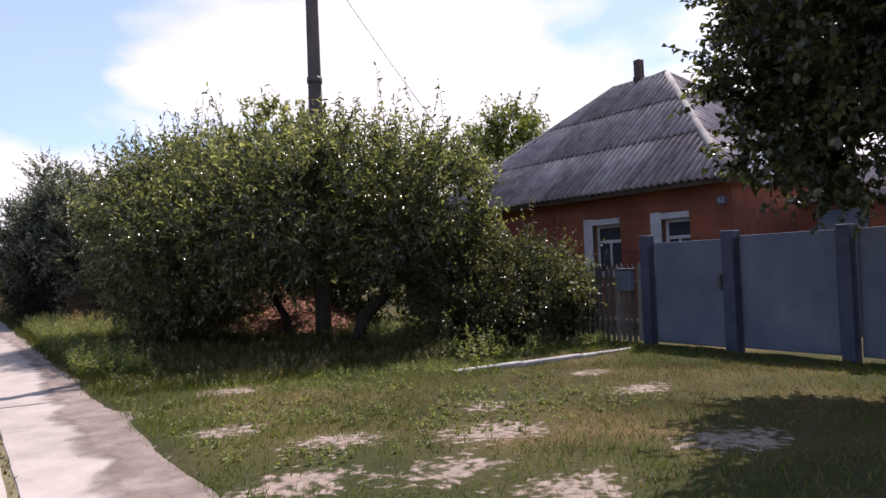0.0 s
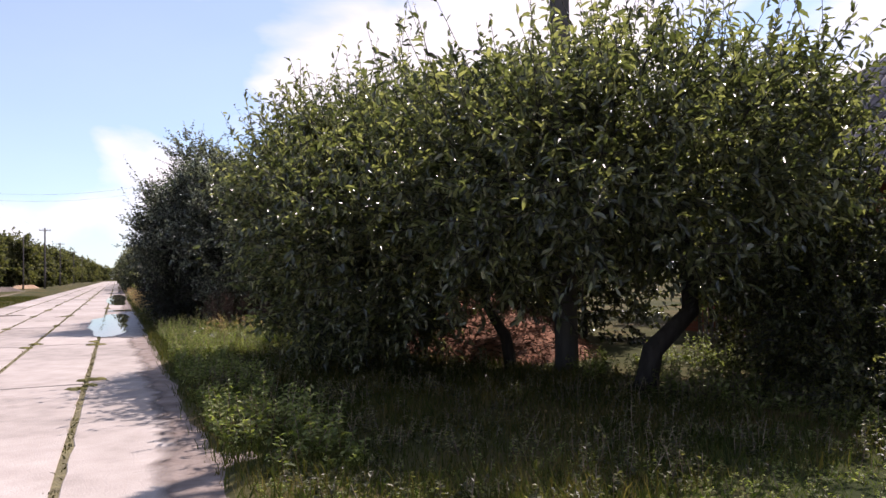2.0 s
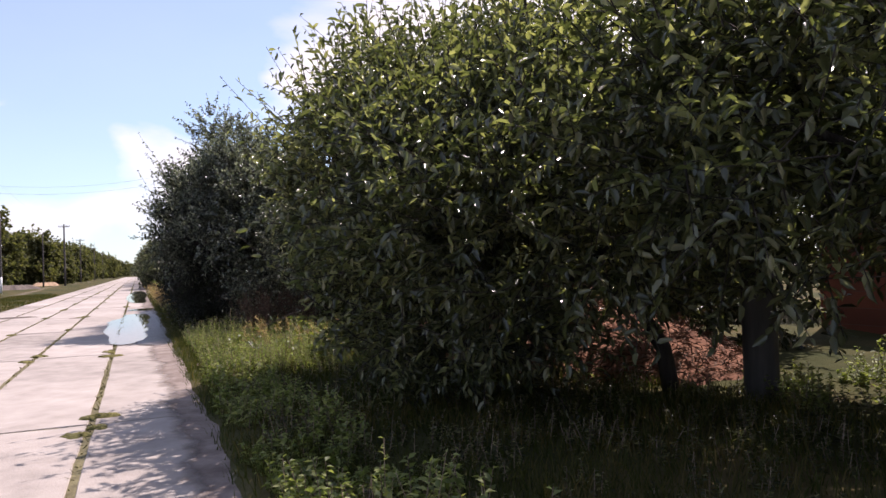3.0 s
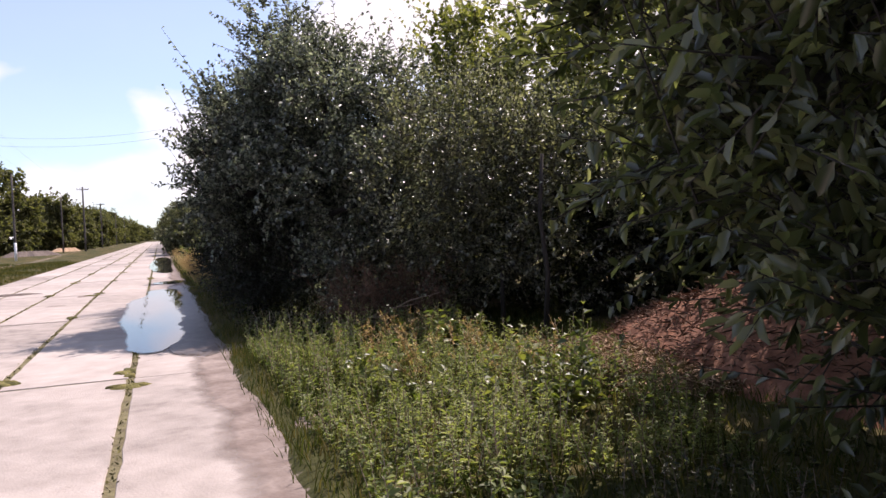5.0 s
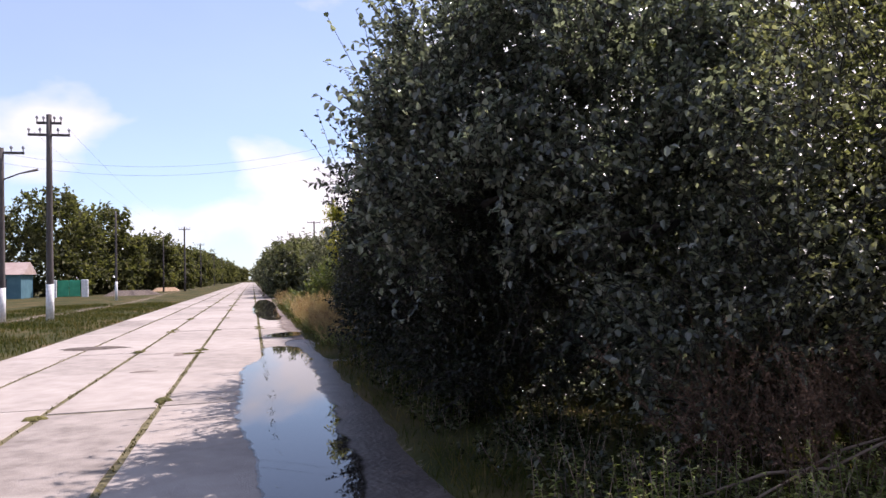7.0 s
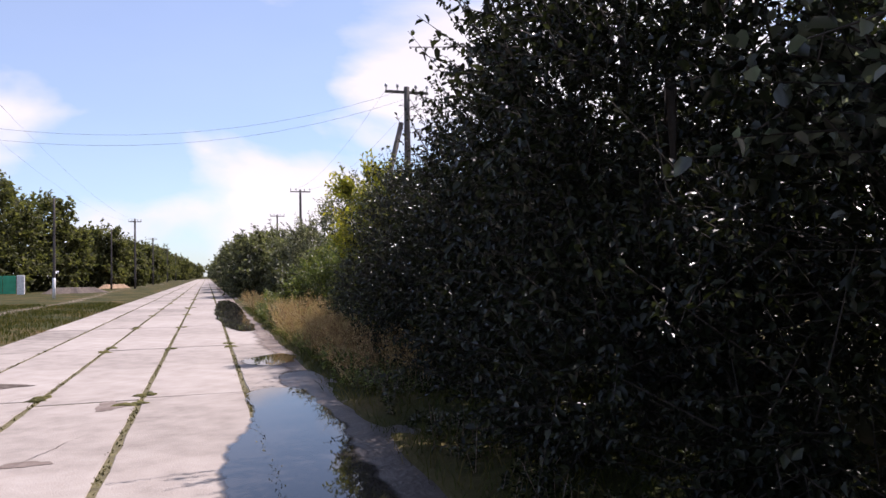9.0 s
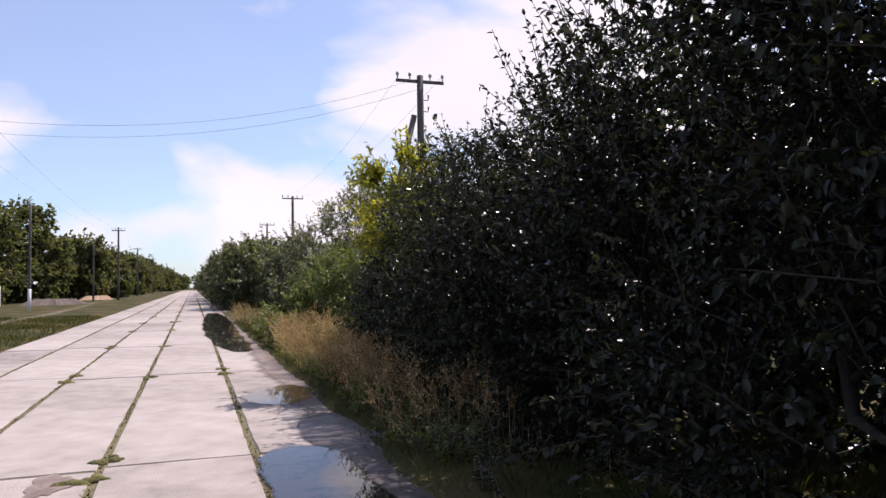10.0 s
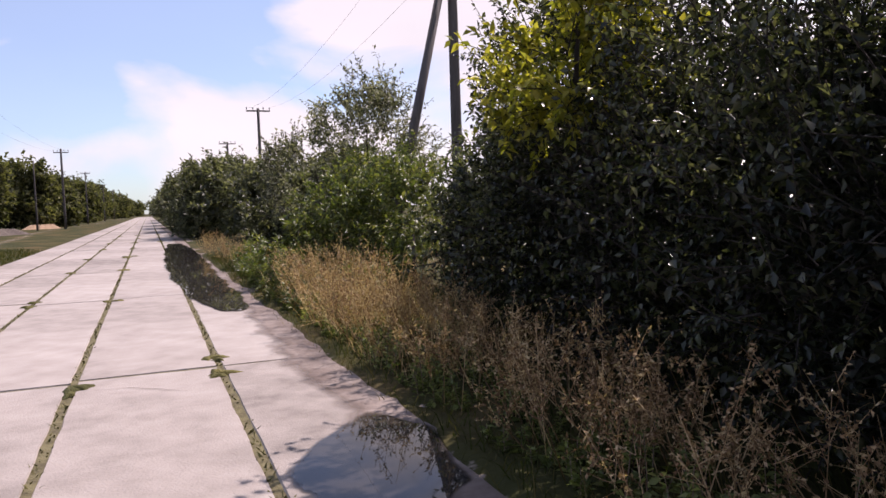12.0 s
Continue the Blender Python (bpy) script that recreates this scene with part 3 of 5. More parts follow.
mud_me.attributes.new("cover", 'FLOAT', 'POINT').data.foreach_set("value", np.tile(np.array((-0.1, 0.25, 0.7, 0.9), np.float32), len(my)))
tagged(link("mud_verge", mud_me, M_MUD), "pinkish dried mud along the edge of the concrete road", "mud", kind="structure")


def blob(name, cx, cy, rx, ry, z, material, label, category, seed, lift=0.0, kind=""):
    """A flat patch with an uneven outline."""
    cx, cy, rx, ry = cx * K, cy * K, rx * K, ry * K
    n = 48
    a = np.arange(n) * 2 * math.pi / n
    r = 1 + 0.14 * np.sin(3 * a + seed) + 0.09 * np.sin(7 * a + seed * 2) + 0.05 * np.sin(13 * a + seed * 3)
    o = np.stack([cx + rx * r * np.cos(a), cy + ry * r * np.sin(a), np.full(n, z)], 1)
    i = np.stack([cx + rx * r * 0.6 * np.cos(a), cy + ry * r * 0.6 * np.sin(a), np.full(n, z + lift)], 1)
    co = np.concatenate([o, i, [[cx, cy, z + lift]]])
    fa = [(k, (k + 1) % n, n + (k + 1) % n, n + k) for k in range(n)] + [(n + k, n + (k + 1) % n, 2 * n) for k in range(n)]
    me = bpy.data.meshes.new(name)
    me.from_pydata([tuple(c) for c in co], [], fa)
    return tagged(link(name, me, material), label, category, kind=kind)


def puddle(rows, label, seed, name="puddle", material=M_WATER, z=0.0105):
    """Still water between two wandering edges: rows of y, left and right."""
    rows = np.array(rows) * K
    y = np.linspace(rows[0, 0], rows[-1, 0], 90)
    fade = np.clip(np.minimum(y - y[0], y[-1] - y) / 0.5, 0, 1) ** 0.5
    left, right = np.interp(y, rows[:, 0], rows[:, 1]), np.interp(y, rows[:, 0], rows[:, 2])
    ker = np.hanning(15) / np.hanning(15).sum()
    left, right = (np.convolve(np.pad(q, 7, mode="edge"), ker, mode="valid") for q in (left, right))
    mid, half = (left + right) / 2, (right - left) / 2 * fade
    wob = 0.03 * np.sin(y * 1.9 + seed) + 0.012 * np.sin(y * 5.7 + seed * 2)
    wob2 = 0.035 * np.sin(y * 2.7 + seed * 3) + 0.02 * np.sin(y * 8.3 + seed)
    rows = []
    for f in (-1.0, -0.72, 0.0, 0.72, 1.0):
        w = wob if f < 0 else wob2
        rows.append(np.stack([mid + f * (half + 0.06) + w * fade * abs(f), y, np.full_like(y, z)], 1))
    co = np.stack(rows, 1).reshape(-1, 3)
    q = np.arange(len(y) * 5).reshape(-1, 5)
    me = mesh_np(name, co, np.stack([q[:-1, :-1], q[:-1, 1:], q[1:, 1:], q[1:, :-1]], -1).reshape(-1, 4), True)
    cover = np.array((-0.2, 0.7, 1.0, 0.8, -0.1))[None, :] - 0.9 * (1 - fade ** 2)[:, None]
    me.attributes.new("cover", 'FLOAT', 'POINT').data.foreach_set("value", cover.astype(np.float32).ravel())
    return tagged(link(name, me, material), label, name.replace("_", " "))


puddle([(24.2, 0.4, 0.75), (25.5, 0.3, 0.98), (28, 0.08, 1.08), (30.5, 0.02, 1.12), (33.2, 0.05, 1.2), (34.5, 0.38, 1.24), (36.0, 0.45, 1.22), (37.0, 0.5, 1.0)], "long shallow rain puddle on the concrete road edge", 1.0)
puddle([(39.2, 0.85, 1.1), (39.7, 0.62, 1.35), (40.3, 0.5, 1.45), (40.8, 0.75, 1.5), (41.4, 1.1, 1.45)], "small rain puddle in the shade of the hedge", 2.2)
puddle([(47.5, 0.85, 1.2), (49.5, 0.5, 1.3), (54, 0.25, 1.3), (60, 0.2, 1.45), (68, 0.4, 1.5), (75, 0.7, 1.2)], "long puddle reflecting the dark roadside bushes", 3.1)
# wet strip by the puddle, with the mulberry's shade in its colour
puddle([(23.6, 0.85, 1.6), (26, 0.75, 1.8), (30, 0.85, 1.85), (34, 0.9, 1.85), (37.6, 0.95, 1.7), (38.6, 1.1, 1.6)], "wet mud along the puddle, coloured darker for the tree's shade", 4.0, "wet_mud", M_WET_SHADE, 0.0088)
blob("dirt_patch", -3.3, 38.5, 0.7, 0.35, 0.004, M_DIRT, "dark wet dirt lump lying on the concrete road", "dirt", 0.7, 0.03)
blob("dirt_patch", -1.2, 36.2, 0.16, 0.35, 0.003, M_SCAR, "shallow spalled scar in the concrete slab", "scar", 1.7)
blob("dirt_patch", -1.55, 33.4, 0.22, 0.1, 0.003, M_SCAR, "shallow spalled scar in the concrete slab", "scar", 2.7)

# ---- the house ----
house = thing("house", (13.9, 10.9, 0), "red brick village house with a grey corrugated hip roof", "house")
HO = np.array((13.9, 10.9, 0))
WX, WXB, WY0, WY1, EAVE = 11.0, 16.8, 6.5, 15.3, 2.55
EX0, EX1, EY0, EY1 = 10.66, 17.14, 6.32, 15.6
RX, RY0, RY1, RZ = 13.9, 10.1, 11.75, 5.42


def hpart(name, bm, material, label="", parent=None):
    bmesh.ops.translate(bm, verts=bm.verts, vec=-Vector(HO))
    return part(name, bm, material, parent or house, label)


WIN = [(9.02, 9.76, 0.95, 1.935), (7.38, 8.0, 0.95, 1.935), (12.5, 13.2, 0.95, 1.935)]


def wall_with_windows():
    """The front wall, thick, with the window openings cut through it."""
    bm = bmesh.new()
    yc = sorted({WY0, WY1, *(w[0] for w in WIN), *(w[1] for w in WIN)})
    zc = [0.0, 0.95, 1.935, EAVE]
    for a, b in zip(yc, yc[1:]):
        hole = any(abs(a - w[0]) < 0.01 for w in WIN)
        for z0, z1 in zip(zc, zc[1:]):
            if not (hole and z0 == 0.95):
                box_bm(WX, WX + 0.38, a, b, z0, z1, 0, bm)
    bmesh.ops.remove_doubles(bm, verts=bm.verts, dist=0.001)
    return bm


hpart("front_wall", wall_with_windows(), M_BRICK)
hpart("side_wall", box_bm(WX + 0.38, WXB, WY0, WY0 + 0.38, 0, EAVE), M_BRICK)
hpart("side_wall", box_bm(WX + 0.38, WXB, WY1 - 0.38, WY1, 0, EAVE), M_BRICK)
hpart("back_wall", box_bm(WXB, WXB + 0.38, WY0, WY1, 0, EAVE), M_BRICK)
hpart("soffit", box_bm(EX0 + 0.05, EX1 - 0.05, EY0 + 0.05, EY1 - 0.05, EAVE - 0.06, EAVE - 0.02), M_DARKWOOD)
for nm, b4 in (("fascia", (EX0 + 0.02, EX0 + 0.05, EY0, EY1)), ("fascia", (EX0 + 0.05, EX1, EY0, EY0 + 0.03))):
    hpart(nm, box_bm(*b4, EAVE - 0.1, EAVE + 0.015), M_DARKWOOD)
for w in WIN:
    y0, y1, z0, z1 = w
    wd = new("window")
    wd.parent = house
    for nm, bx, mt in (("frame", (y0, y0 + 0.06, z0, z1), M_TRIM), ("frame", (y1 - 0.06, y1, z0, z1), M_TRIM), ("frame", (y0 + 0.06, y1 - 0.06, z1 - 0.06, z1), M_TRIM),
                       ("frame", (y0 + 0.06, y1 - 0.06, z0, z0 + 0.06), M_TRIM), ("mullion", ((y0 + y1) / 2 - 0.025, (y0 + y1) / 2 + 0.025, z0 + 0.06, z0 + 0.62), M_TRIM),
                       ("transom", (y0 + 0.06, y1 - 0.06, z0 + 0.62, z0 + 0.68), M_TRIM)):
        hpart(nm, box_bm(WX + 0.1, WX + 0.16, *bx, 0.006), mt, "", wd)
    hpart("pane", box_bm(WX + 0.125, WX + 0.135, y0 + 0.05, y1 - 0.05, z0 + 0.05, z1 - 0.05), M_GLASS, "dark window glass", wd)
    hpart("sill", box_bm(WX - 0.08, WX + 0.1, y0 - 0.06, y1 + 0.06, z0 - 0.06, z0, 0.01), M_TRIM, "", wd)
    hpart("surround", box_bm(WX - 0.045, WX + 0.05, y1, y1 + 0.24, z0 - 0.05, z1 + 0.14, 0.012), M_TRIM, "whitewashed window surround", wd)
    hpart("surround", box_bm(WX - 0.045, WX + 0.05, y0, y1 - 0.002, z1, z1 + 0.12, 0.012), M_TRIM, "", wd)
    hpart("curtain", box_bm(WX + 0.2, WX + 0.22, y0 + 0.02, y1 - 0.02, z0 + 0.02, z1 - 0.02), M_DARKWOOD, "", wd)


def roof_sheet(p00, du, dv, u0, u1, v0, v1, limit, lift):
    """One corrugated sheet on a slope: waves across u, cut along the hips by limit(u)."""
    n = max(2, int(round((u1 - u0) / 0.025)))
    nrm = np.cross(du, dv)
    nrm = nrm / np.linalg.norm(nrm)
    if nrm[2] < 0:
        nrm = -nrm
    co, fa, trough = [], [], []
    for i in range(n + 1):
        u = u0 + (u1 - u0) * i / n
        top = min(v1, limit(u))
        bot = min(v0, top)
        h = 0.036 * math.sin(2 * math.pi * u / 0.165)
        for v, e in ((bot, lift + 0.012), (top, lift)):
            for t in (0.0, -0.01):
                co.append(p00 + du * u + dv * v + nrm * (h + e + t))
                trough.append(max(0.0, -h / 0.036))
    for i in range(n):
        a, b = i * 4, i * 4 + 4
        fa += [(a, b, b + 2, a + 2), (a + 1, a + 3, b + 3, b + 1), (a, a + 1, b + 1, b)]
    me = bpy.data.meshes.new("roof_sheet")
    me.from_pydata([tuple(c - HO) for c in co], [], fa)
    me.polygons.foreach_set("use_smooth", np.ones(len(me.polygons), bool))
    me.attributes.new("trough", 'FLOAT', 'POINT').data.foreach_set("value", np.array(trough, np.float32))
    return me


slopes = [((EX0, EY0, EAVE), (EX0, EY1, EAVE), (RX, RY0, RZ), (RX, RY1, RZ)), ((EX1, EY1, EAVE), (EX1, EY0, EAVE), (RX, RY1, RZ), (RX, RY0, RZ)),
          ((EX1, EY0, EAVE), (EX0, EY0, EAVE), (RX, RY0, RZ), (RX, RY0, RZ)), ((EX0, EY1, EAVE), (EX1, EY1, EAVE), (RX, RY1, RZ), (RX, RY1, RZ))]
roof = new("roof")
roof.parent = house
tagged(roof, "weathered grey corrugated asbestos sheets")
for a, b, ra, rb in slopes:
    a, b, ra, rb = (np.array(q) for q in (a, b, ra, rb))
    width = np.linalg.norm(b - a)
    du = (b - a) / width
    foot = a + du * np.dot(ra - a, du)
    height = np.linalg.norm(ra - foot)
    dv = (ra - foot) / height
    ua, ub = np.dot(ra - a, du), np.dot(rb - a, du)

    def limit(u, ua=ua, ub=ub, width=width, height=height):
        return height * max(0.0, min(1.0, u / ua, (width - u) / (width - ub)))
    courses = [0, height * 0.36, height * 0.7, height]
    for ci in range(3):
        u = 0.0
        while u < width - 0.05:
            u2 = min(width, u + 1.15)
            if max(limit(u), limit(u2), limit((u + u2) / 2)) > courses[ci] + 0.02:
                me = roof_sheet(a, du, dv, u, u2, courses[ci] - 0.06, courses[ci + 1], limit, 0.03 + 0.024 * ci)
                link("roof_sheet", me, M_SLATE, roof)
            u = u2
for p, q in (((EX0, EY0, EAVE), (RX, RY0, RZ)), ((EX0, EY1, EAVE), (RX, RY1, RZ)), ((EX1, EY0, EAVE), (RX, RY0, RZ)), ((EX1, EY1, EAVE), (RX, RY1, RZ)), ((RX, RY0, RZ), (RX, RY1, RZ))):
    p, q = np.array(p) - HO + (0, 0, 0.06), np.array(q) - HO + (0, 0, 0.06)
    tube("ridge_cap", [p + (q - p) * k / 5 + rng.normal(scale=0.012, size=3) for k in range(6)], [0.075] * 6, M_CAP, roof, 8)
chim = new("chimney")
chim.parent = house
hpart("stack", box_bm(13.8, 13.98, 10.8, 10.98, 5.0, 6.0, 0.012), M_DARKWOOD, "dark chimney stack", chim)
hpart("collar", box_bm(13.785, 13.995, 10.785, 10.995, 5.5, 5.6, 0.01), M_DARKWOOD, "", chim)
plate = hpart("number_plate", box_bm(WX - 0.03, WX - 0.004, 6.6, 6.79, 2.1, 2.25, 0.008), M_PLATE, "blue house number plate")
num = bpy.data.curves.new("number", 'FONT')
num.body, num.size, num.extrude, num.align_x, num.align_y = "82", 0.135, 0.002, 'CENTER', 'CENTER'
num.materials.append(M_TRIM)
num_ob = new("number", num)
num_ob.parent = plate
num_ob.matrix_basis = pose(WX - 0.034 - HO[0], 6.695 - HO[1], 2.175, 90, 0, -90)

# the brick outbuilding beside the house
shed = thing("outbuilding", (13.1, 3.9, 0), "low brick outbuilding beside the house", "outbuilding")
SO = Vector((13.1, 3.9, 0))
for nm, bx, mt in (("wall", (12.0, 14.3, 1.0, 5.95, 0, 2.05), M_BRICK), ("roof", (11.75, 14.6, 0.8, 6.0, 2.05, 2.17), M_SLATE), ("door", (11.95, 12.0, 4.8, 5.6, 0.02, 1.9), M_GATE)):
    bm = box_bm(*bx, 0.01)
    bmesh.ops.translate(bm, verts=bm.verts, vec=-SO)
    part(nm, bm, mt, shed)

# satellite dish on a short mast
dish = thing("satellite_dish", (11.3, 5.98, 2.62), "pale round satellite dish on the house corner", "satellite dish")
d_bm = bmesh.new()
rings, seg = 5, 24
d_rows = []
for i in range(rings + 1):
    r = 0.33 * i / rings
    d_rows.append([d_bm.verts.new((r * math.cos(2 * math.pi * k / seg), r * math.sin(2 * math.pi * k / seg), r * r * 0.8)) for k in range(seg)] if i else [d_bm.verts.new((0, 0, 0))])
for i in range(rings):
    for k in range(seg):
        k2 = (k + 1) % seg
        d_bm.faces.new((d_rows[0][0], d_rows[1][k], d_rows[1][k2]) if i == 0 else (d_rows[i][k], d_rows[i + 1][k], d_rows[i + 1][k2], d_rows[i][k2]))
bmesh.ops.solidify(d_bm, geom=d_bm.faces[:], thickness=0.012)
bmesh.ops.rotate(d_bm, verts=d_bm.verts, cent=(0, 0, 0), matrix=Euler((radians(-68), 0, radians(120))).to_matrix())
part("reflector", d_bm, M_DISH, dish)
tube("arm", [(0, 0, -0.28), (-0.22, -0.12, -0.22), (-0.4, -0.22, -0.02)], [0.012, 0.012, 0.012], M_STEEL, dish, 6)
tube("mast", [(0.06, 0.04, -0.45), (0.06, 0.04, 0.1)], [0.02, 0.02], M_STEEL, dish, 8)
part("feed", box_bm(-0.45, -0.37, -0.26, -0.18, -0.05, 0.05, 0.012), M_DISH, dish)

# ---- yard fence, gate ----
FX = 8.3
gate = thing("metal_gate", (FX, 5.3, 0), "grey sheet-metal yard gate panel between posts", "gate")


def sheet_panel(parent, y0, y1, z0, z1):
    """A framed sheet-metal panel, seen from the road; coordinates relative to its thing."""
    part("sheet", box_bm(-0.006, 0.006, y0 + 0.03, y1 - 0.03, z0 + 0.03, z1 - 0.03), M_GATE, parent)
    for bx in ((y0, y0 + 0.045, z0, z1), (y1 - 0.045, y1, z0, z1), (y0 + 0.045, y1 - 0.045, z1 - 0.045, z1), (y0 + 0.045, y1 - 0.045, z0, z0 + 0.045), (y0 + 0.045, y1 - 0.045, (z0 + z1) / 2, (z0 + z1) / 2 + 0.035)):
        part("rail", box_bm(0.008, 0.04, *bx, 0.004), M_GATE, parent)


sheet_panel(gate, -0.55, 0.6, 0.06, 1.45)
part("handle", box_bm(-0.05, -0.008, -0.5, -0.44, 0.8, 1.0, 0.01), M_STEEL, gate, "dark gate handle")
sheet_fence = thing("sheet_fence", (FX, 3.0, 0), "grey sheet-metal yard fence on blue-grey posts", "fence")
for y0, y1 in ((3.3, 4.55), (1.87, 3.1), (0.47, 1.7)):
    pn = new("panel")
    pn.parent = sheet_fence
    sheet_panel(pn, y0 - 3.0, y1 - 3.0, 0.07, 1.48)
for y, h, w in ((6.0, 1.56, 0.15), (4.65, 1.55, 0.17), (3.2, 1.53, 0.15), (1.78, 1.53, 0.15), (0.37, 1.53, 0.15)):
    ps = new("post")
    ps.parent = sheet_fence
    part("shaft", box_bm(-w / 2 - 0.03, w / 2 - 0.03, y - 3 - w / 2, y - 3 + w / 2, -0.1, h, 0.008), M_POST, ps)
mail = thing("mailbox", (FX - 0.06, 6.35, 0.78), "small blue metal letterbox on the picket fence", "mailbox")
part("body", box_bm(-0.1, 0.0, -0.13, 0.13, 0, 0.3, 0.012), M_GATE, mail)
part("lid", box_bm(-0.12, 0.01, -0.14, 0.14, 0.3, 0.325, 0.006), M_POST, mail)
pk = thing("picket_fence", (FX, 9.1, 0), "old grey wooden picket fence with pointed tops", "fence")


def picket_mesh():
    bm = bmesh.new()
    prof = [(-0.032, 0.0), (0.032, 0.0), (0.032, 1.06), (0.0, 1.13), (-0.032, 1.06)]
    f = bm.faces.new([bm.verts.new((-0.011, y, z)) for y, z in prof])
    r = bmesh.ops.extrude_face_region(bm, geom=[f])
    bmesh.ops.translate(bm, verts=[v for v in r["geom"] if isinstance(v, bmesh.types.BMVert)], vec=(0.022, 0, 0))
    bmesh.ops.recalc_face_normals(bm, faces=bm.faces)
    me = bpy.data.meshes.new("picket")
    bm.to_mesh(me)
    bm.free()
    me.materials.append(M_PICKET)
    return me


pk_me = picket_mesh()
for i in range(55):
    o = link("picket", pk_me, None, pk)
    o.matrix_basis = pose(-0.02, -2.92 + i * 0.106, 0.04 + random.uniform(-0.03, 0.03), random.uniform(-1.5, 1.5), 0, 0)
for z in (0.3, 0.85):
    part("rail", box_bm(0.0, 0.04, -3.0, 2.9, z, z + 0.06, 0.006), M_PICKET, pk)
kerb = thing("concrete_kerb", (6.2, 5.78, 0), "narrow white concrete edging strip in the grass", "kerb")
for i in range(3):
    part("kerb_piece", box_bm(-1.45 + i * 0.98, -1.45 + i * 0.98 + 0.965, -0.035, 0.035, -0.05, 0.075 - 0.008 * i, 0.014), M_KERB, kerb)

# ---- poles and wires ----


def pole(at, h, r, label, arms=(), foot=0.0, steps=(), brace=None, lean=0.0):
    at, h, r = [c * K for c in at], h * K, r * K
    arms, steps, foot = [(z * K, w) for z, w in arms], [z * K for z in steps], foot * K
    p = thing("utility_pole", at, label, "utility pole", "roadside poles")
    tube("shaft", [(lean * k / 4, 0, -0.1 + (h + 0.1) * k / 4) for k in range(5)], np.linspace(r, r * 0.68, 5), M_POLE, p, 10)
    if foot:
        tube("painted_foot", [(0, 0, -0.05), (0, 0, foot)], [r * 1.04, r * 1.02], M_WHITEWASH, p, 10, "whitewashed foot")
    for z, half in arms:
        part("crossarm", box_bm(lean - half, lean + half, -0.04, 0.04, z - 0.05, z + 0.04, 0.008), M_STEEL, p)
        for s in (-1, -0.45, 0.45, 1):
            tube("insulator", [(lean + s * half * 0.95, 0, z + 0.04), (lean + s * half * 0.95, 0, z + 0.13), (lean + s * half * 0.95, 0, z + 0.17), (lean + s * half * 0.95, 0, z + 0.25)], [0.015, 0.02, 0.055, 0.035], M_PORCELAIN, p, 8)
    for z in steps:
        tube("hook", [(lean, 0, z), (lean + 0.24, 0, z), (lean + 0.26, 0, z + 0.16)], [0.014, 0.014, 0.03], M_STEEL, p, 6)
    if brace:
        tube("brace", brace, [0.12, 0.085], M_POLE, p, 8, "slanting brace")
    return p


near = pole((6.55, 13.1, 0), 10.0, 0.17, "dark weathered pole among the cherry trees", [(9.7, 0.7)], steps=(8.2,))
tube("band", [(0, 0, 4.7), (0, 0, 4.82)], [0.142, 0.142], M_STEEL, near, 10)
pole((7.35, 53.8, 0), 8.75, 0.16, "weathered wooden pole with a slanting brace", [(8.55, 0.75)], steps=(7.5, 7.9), brace=[(-1.9, -0.4, -0.1), (-0.2, 0, 6.4)])
pole((8.2, 95, 0), 9.4, 0.15, "distant wooden pole with a crossarm", [(9.2, 0.8)])
pole((8.7, 124, 0), 9.4, 0.15, "distant wooden pole with a crossarm", [(9.2, 0.8)])
pole((-7.9, 53.9, 0), 8.6, 0.15, "wooden pole with insulators and whitewashed foot", [(7.75, 0.7), (8.25, 0.42)], foot=1.5)
lamp = pole((-9.75, 54.1, 0), 7.2, 0.14, "roadside pole with a lamp arm", [(7.0, 0.75)], foot=1.4)
tube("lamp_arm", [(0, 0, 5.1), (0.6, 0, 5.35), (1.2, 0, 5.5)], [0.03, 0.025, 0.05], M_STEEL, lamp, 6)
pole((-11.1, 88.7, 0), 7.7, 0.11, "slim concrete pole with whitewashed foot", [], foot=1.6)
pole((-12.0, 132, 0), 8.0, 0.12, "slim roadside pole far off", [])
pole((-9.2, 133, 0), 9.4, 0.16, "dark wooden pole far off", [(9.0, 0.7)])
for y in (180, 235, 290, 350, 420):
    pole((-10.0, y, 0), 9.2, 0.15, "far wooden pole beside the straight road", [(8.9, 0.7)])


def wire(a, b, sag, r=0.006):
    a, b = np.array(a, float), np.array(b, float)
    pts = [a + (b - a) * k / 14 - np.array([0, 0, sag * 4 * (k / 14) * (1 - k / 14)]) for k in range(15)]
    w = tube("overhead_wire", pts, [r] * 15, M_WIRE, None, 4)
    tagged(w, "thin overhead wire between the poles", "wire", "overhead wires")


wire((5.8, 11.4, 7.15), (10.8, 12.6, 2.65), 0.15)
for off in (-0.65, 0.65):
    wire((6.4 + off, 46.9, 7.6), (7.15 + off, 82.8, 8.2), 0.8, 0.004)
    wire((-6.9 + off, 47.0, 7.0), (-8.0 + off, 115.9, 8.0), 1.0, 0.004)
    wire((6.4, 46.9 + off * 0.3, 7.4 + off * 0.3), (-8.5, 47.1 + off * 0.3, 5.9 + off * 0.3), 1.05, 0.004)

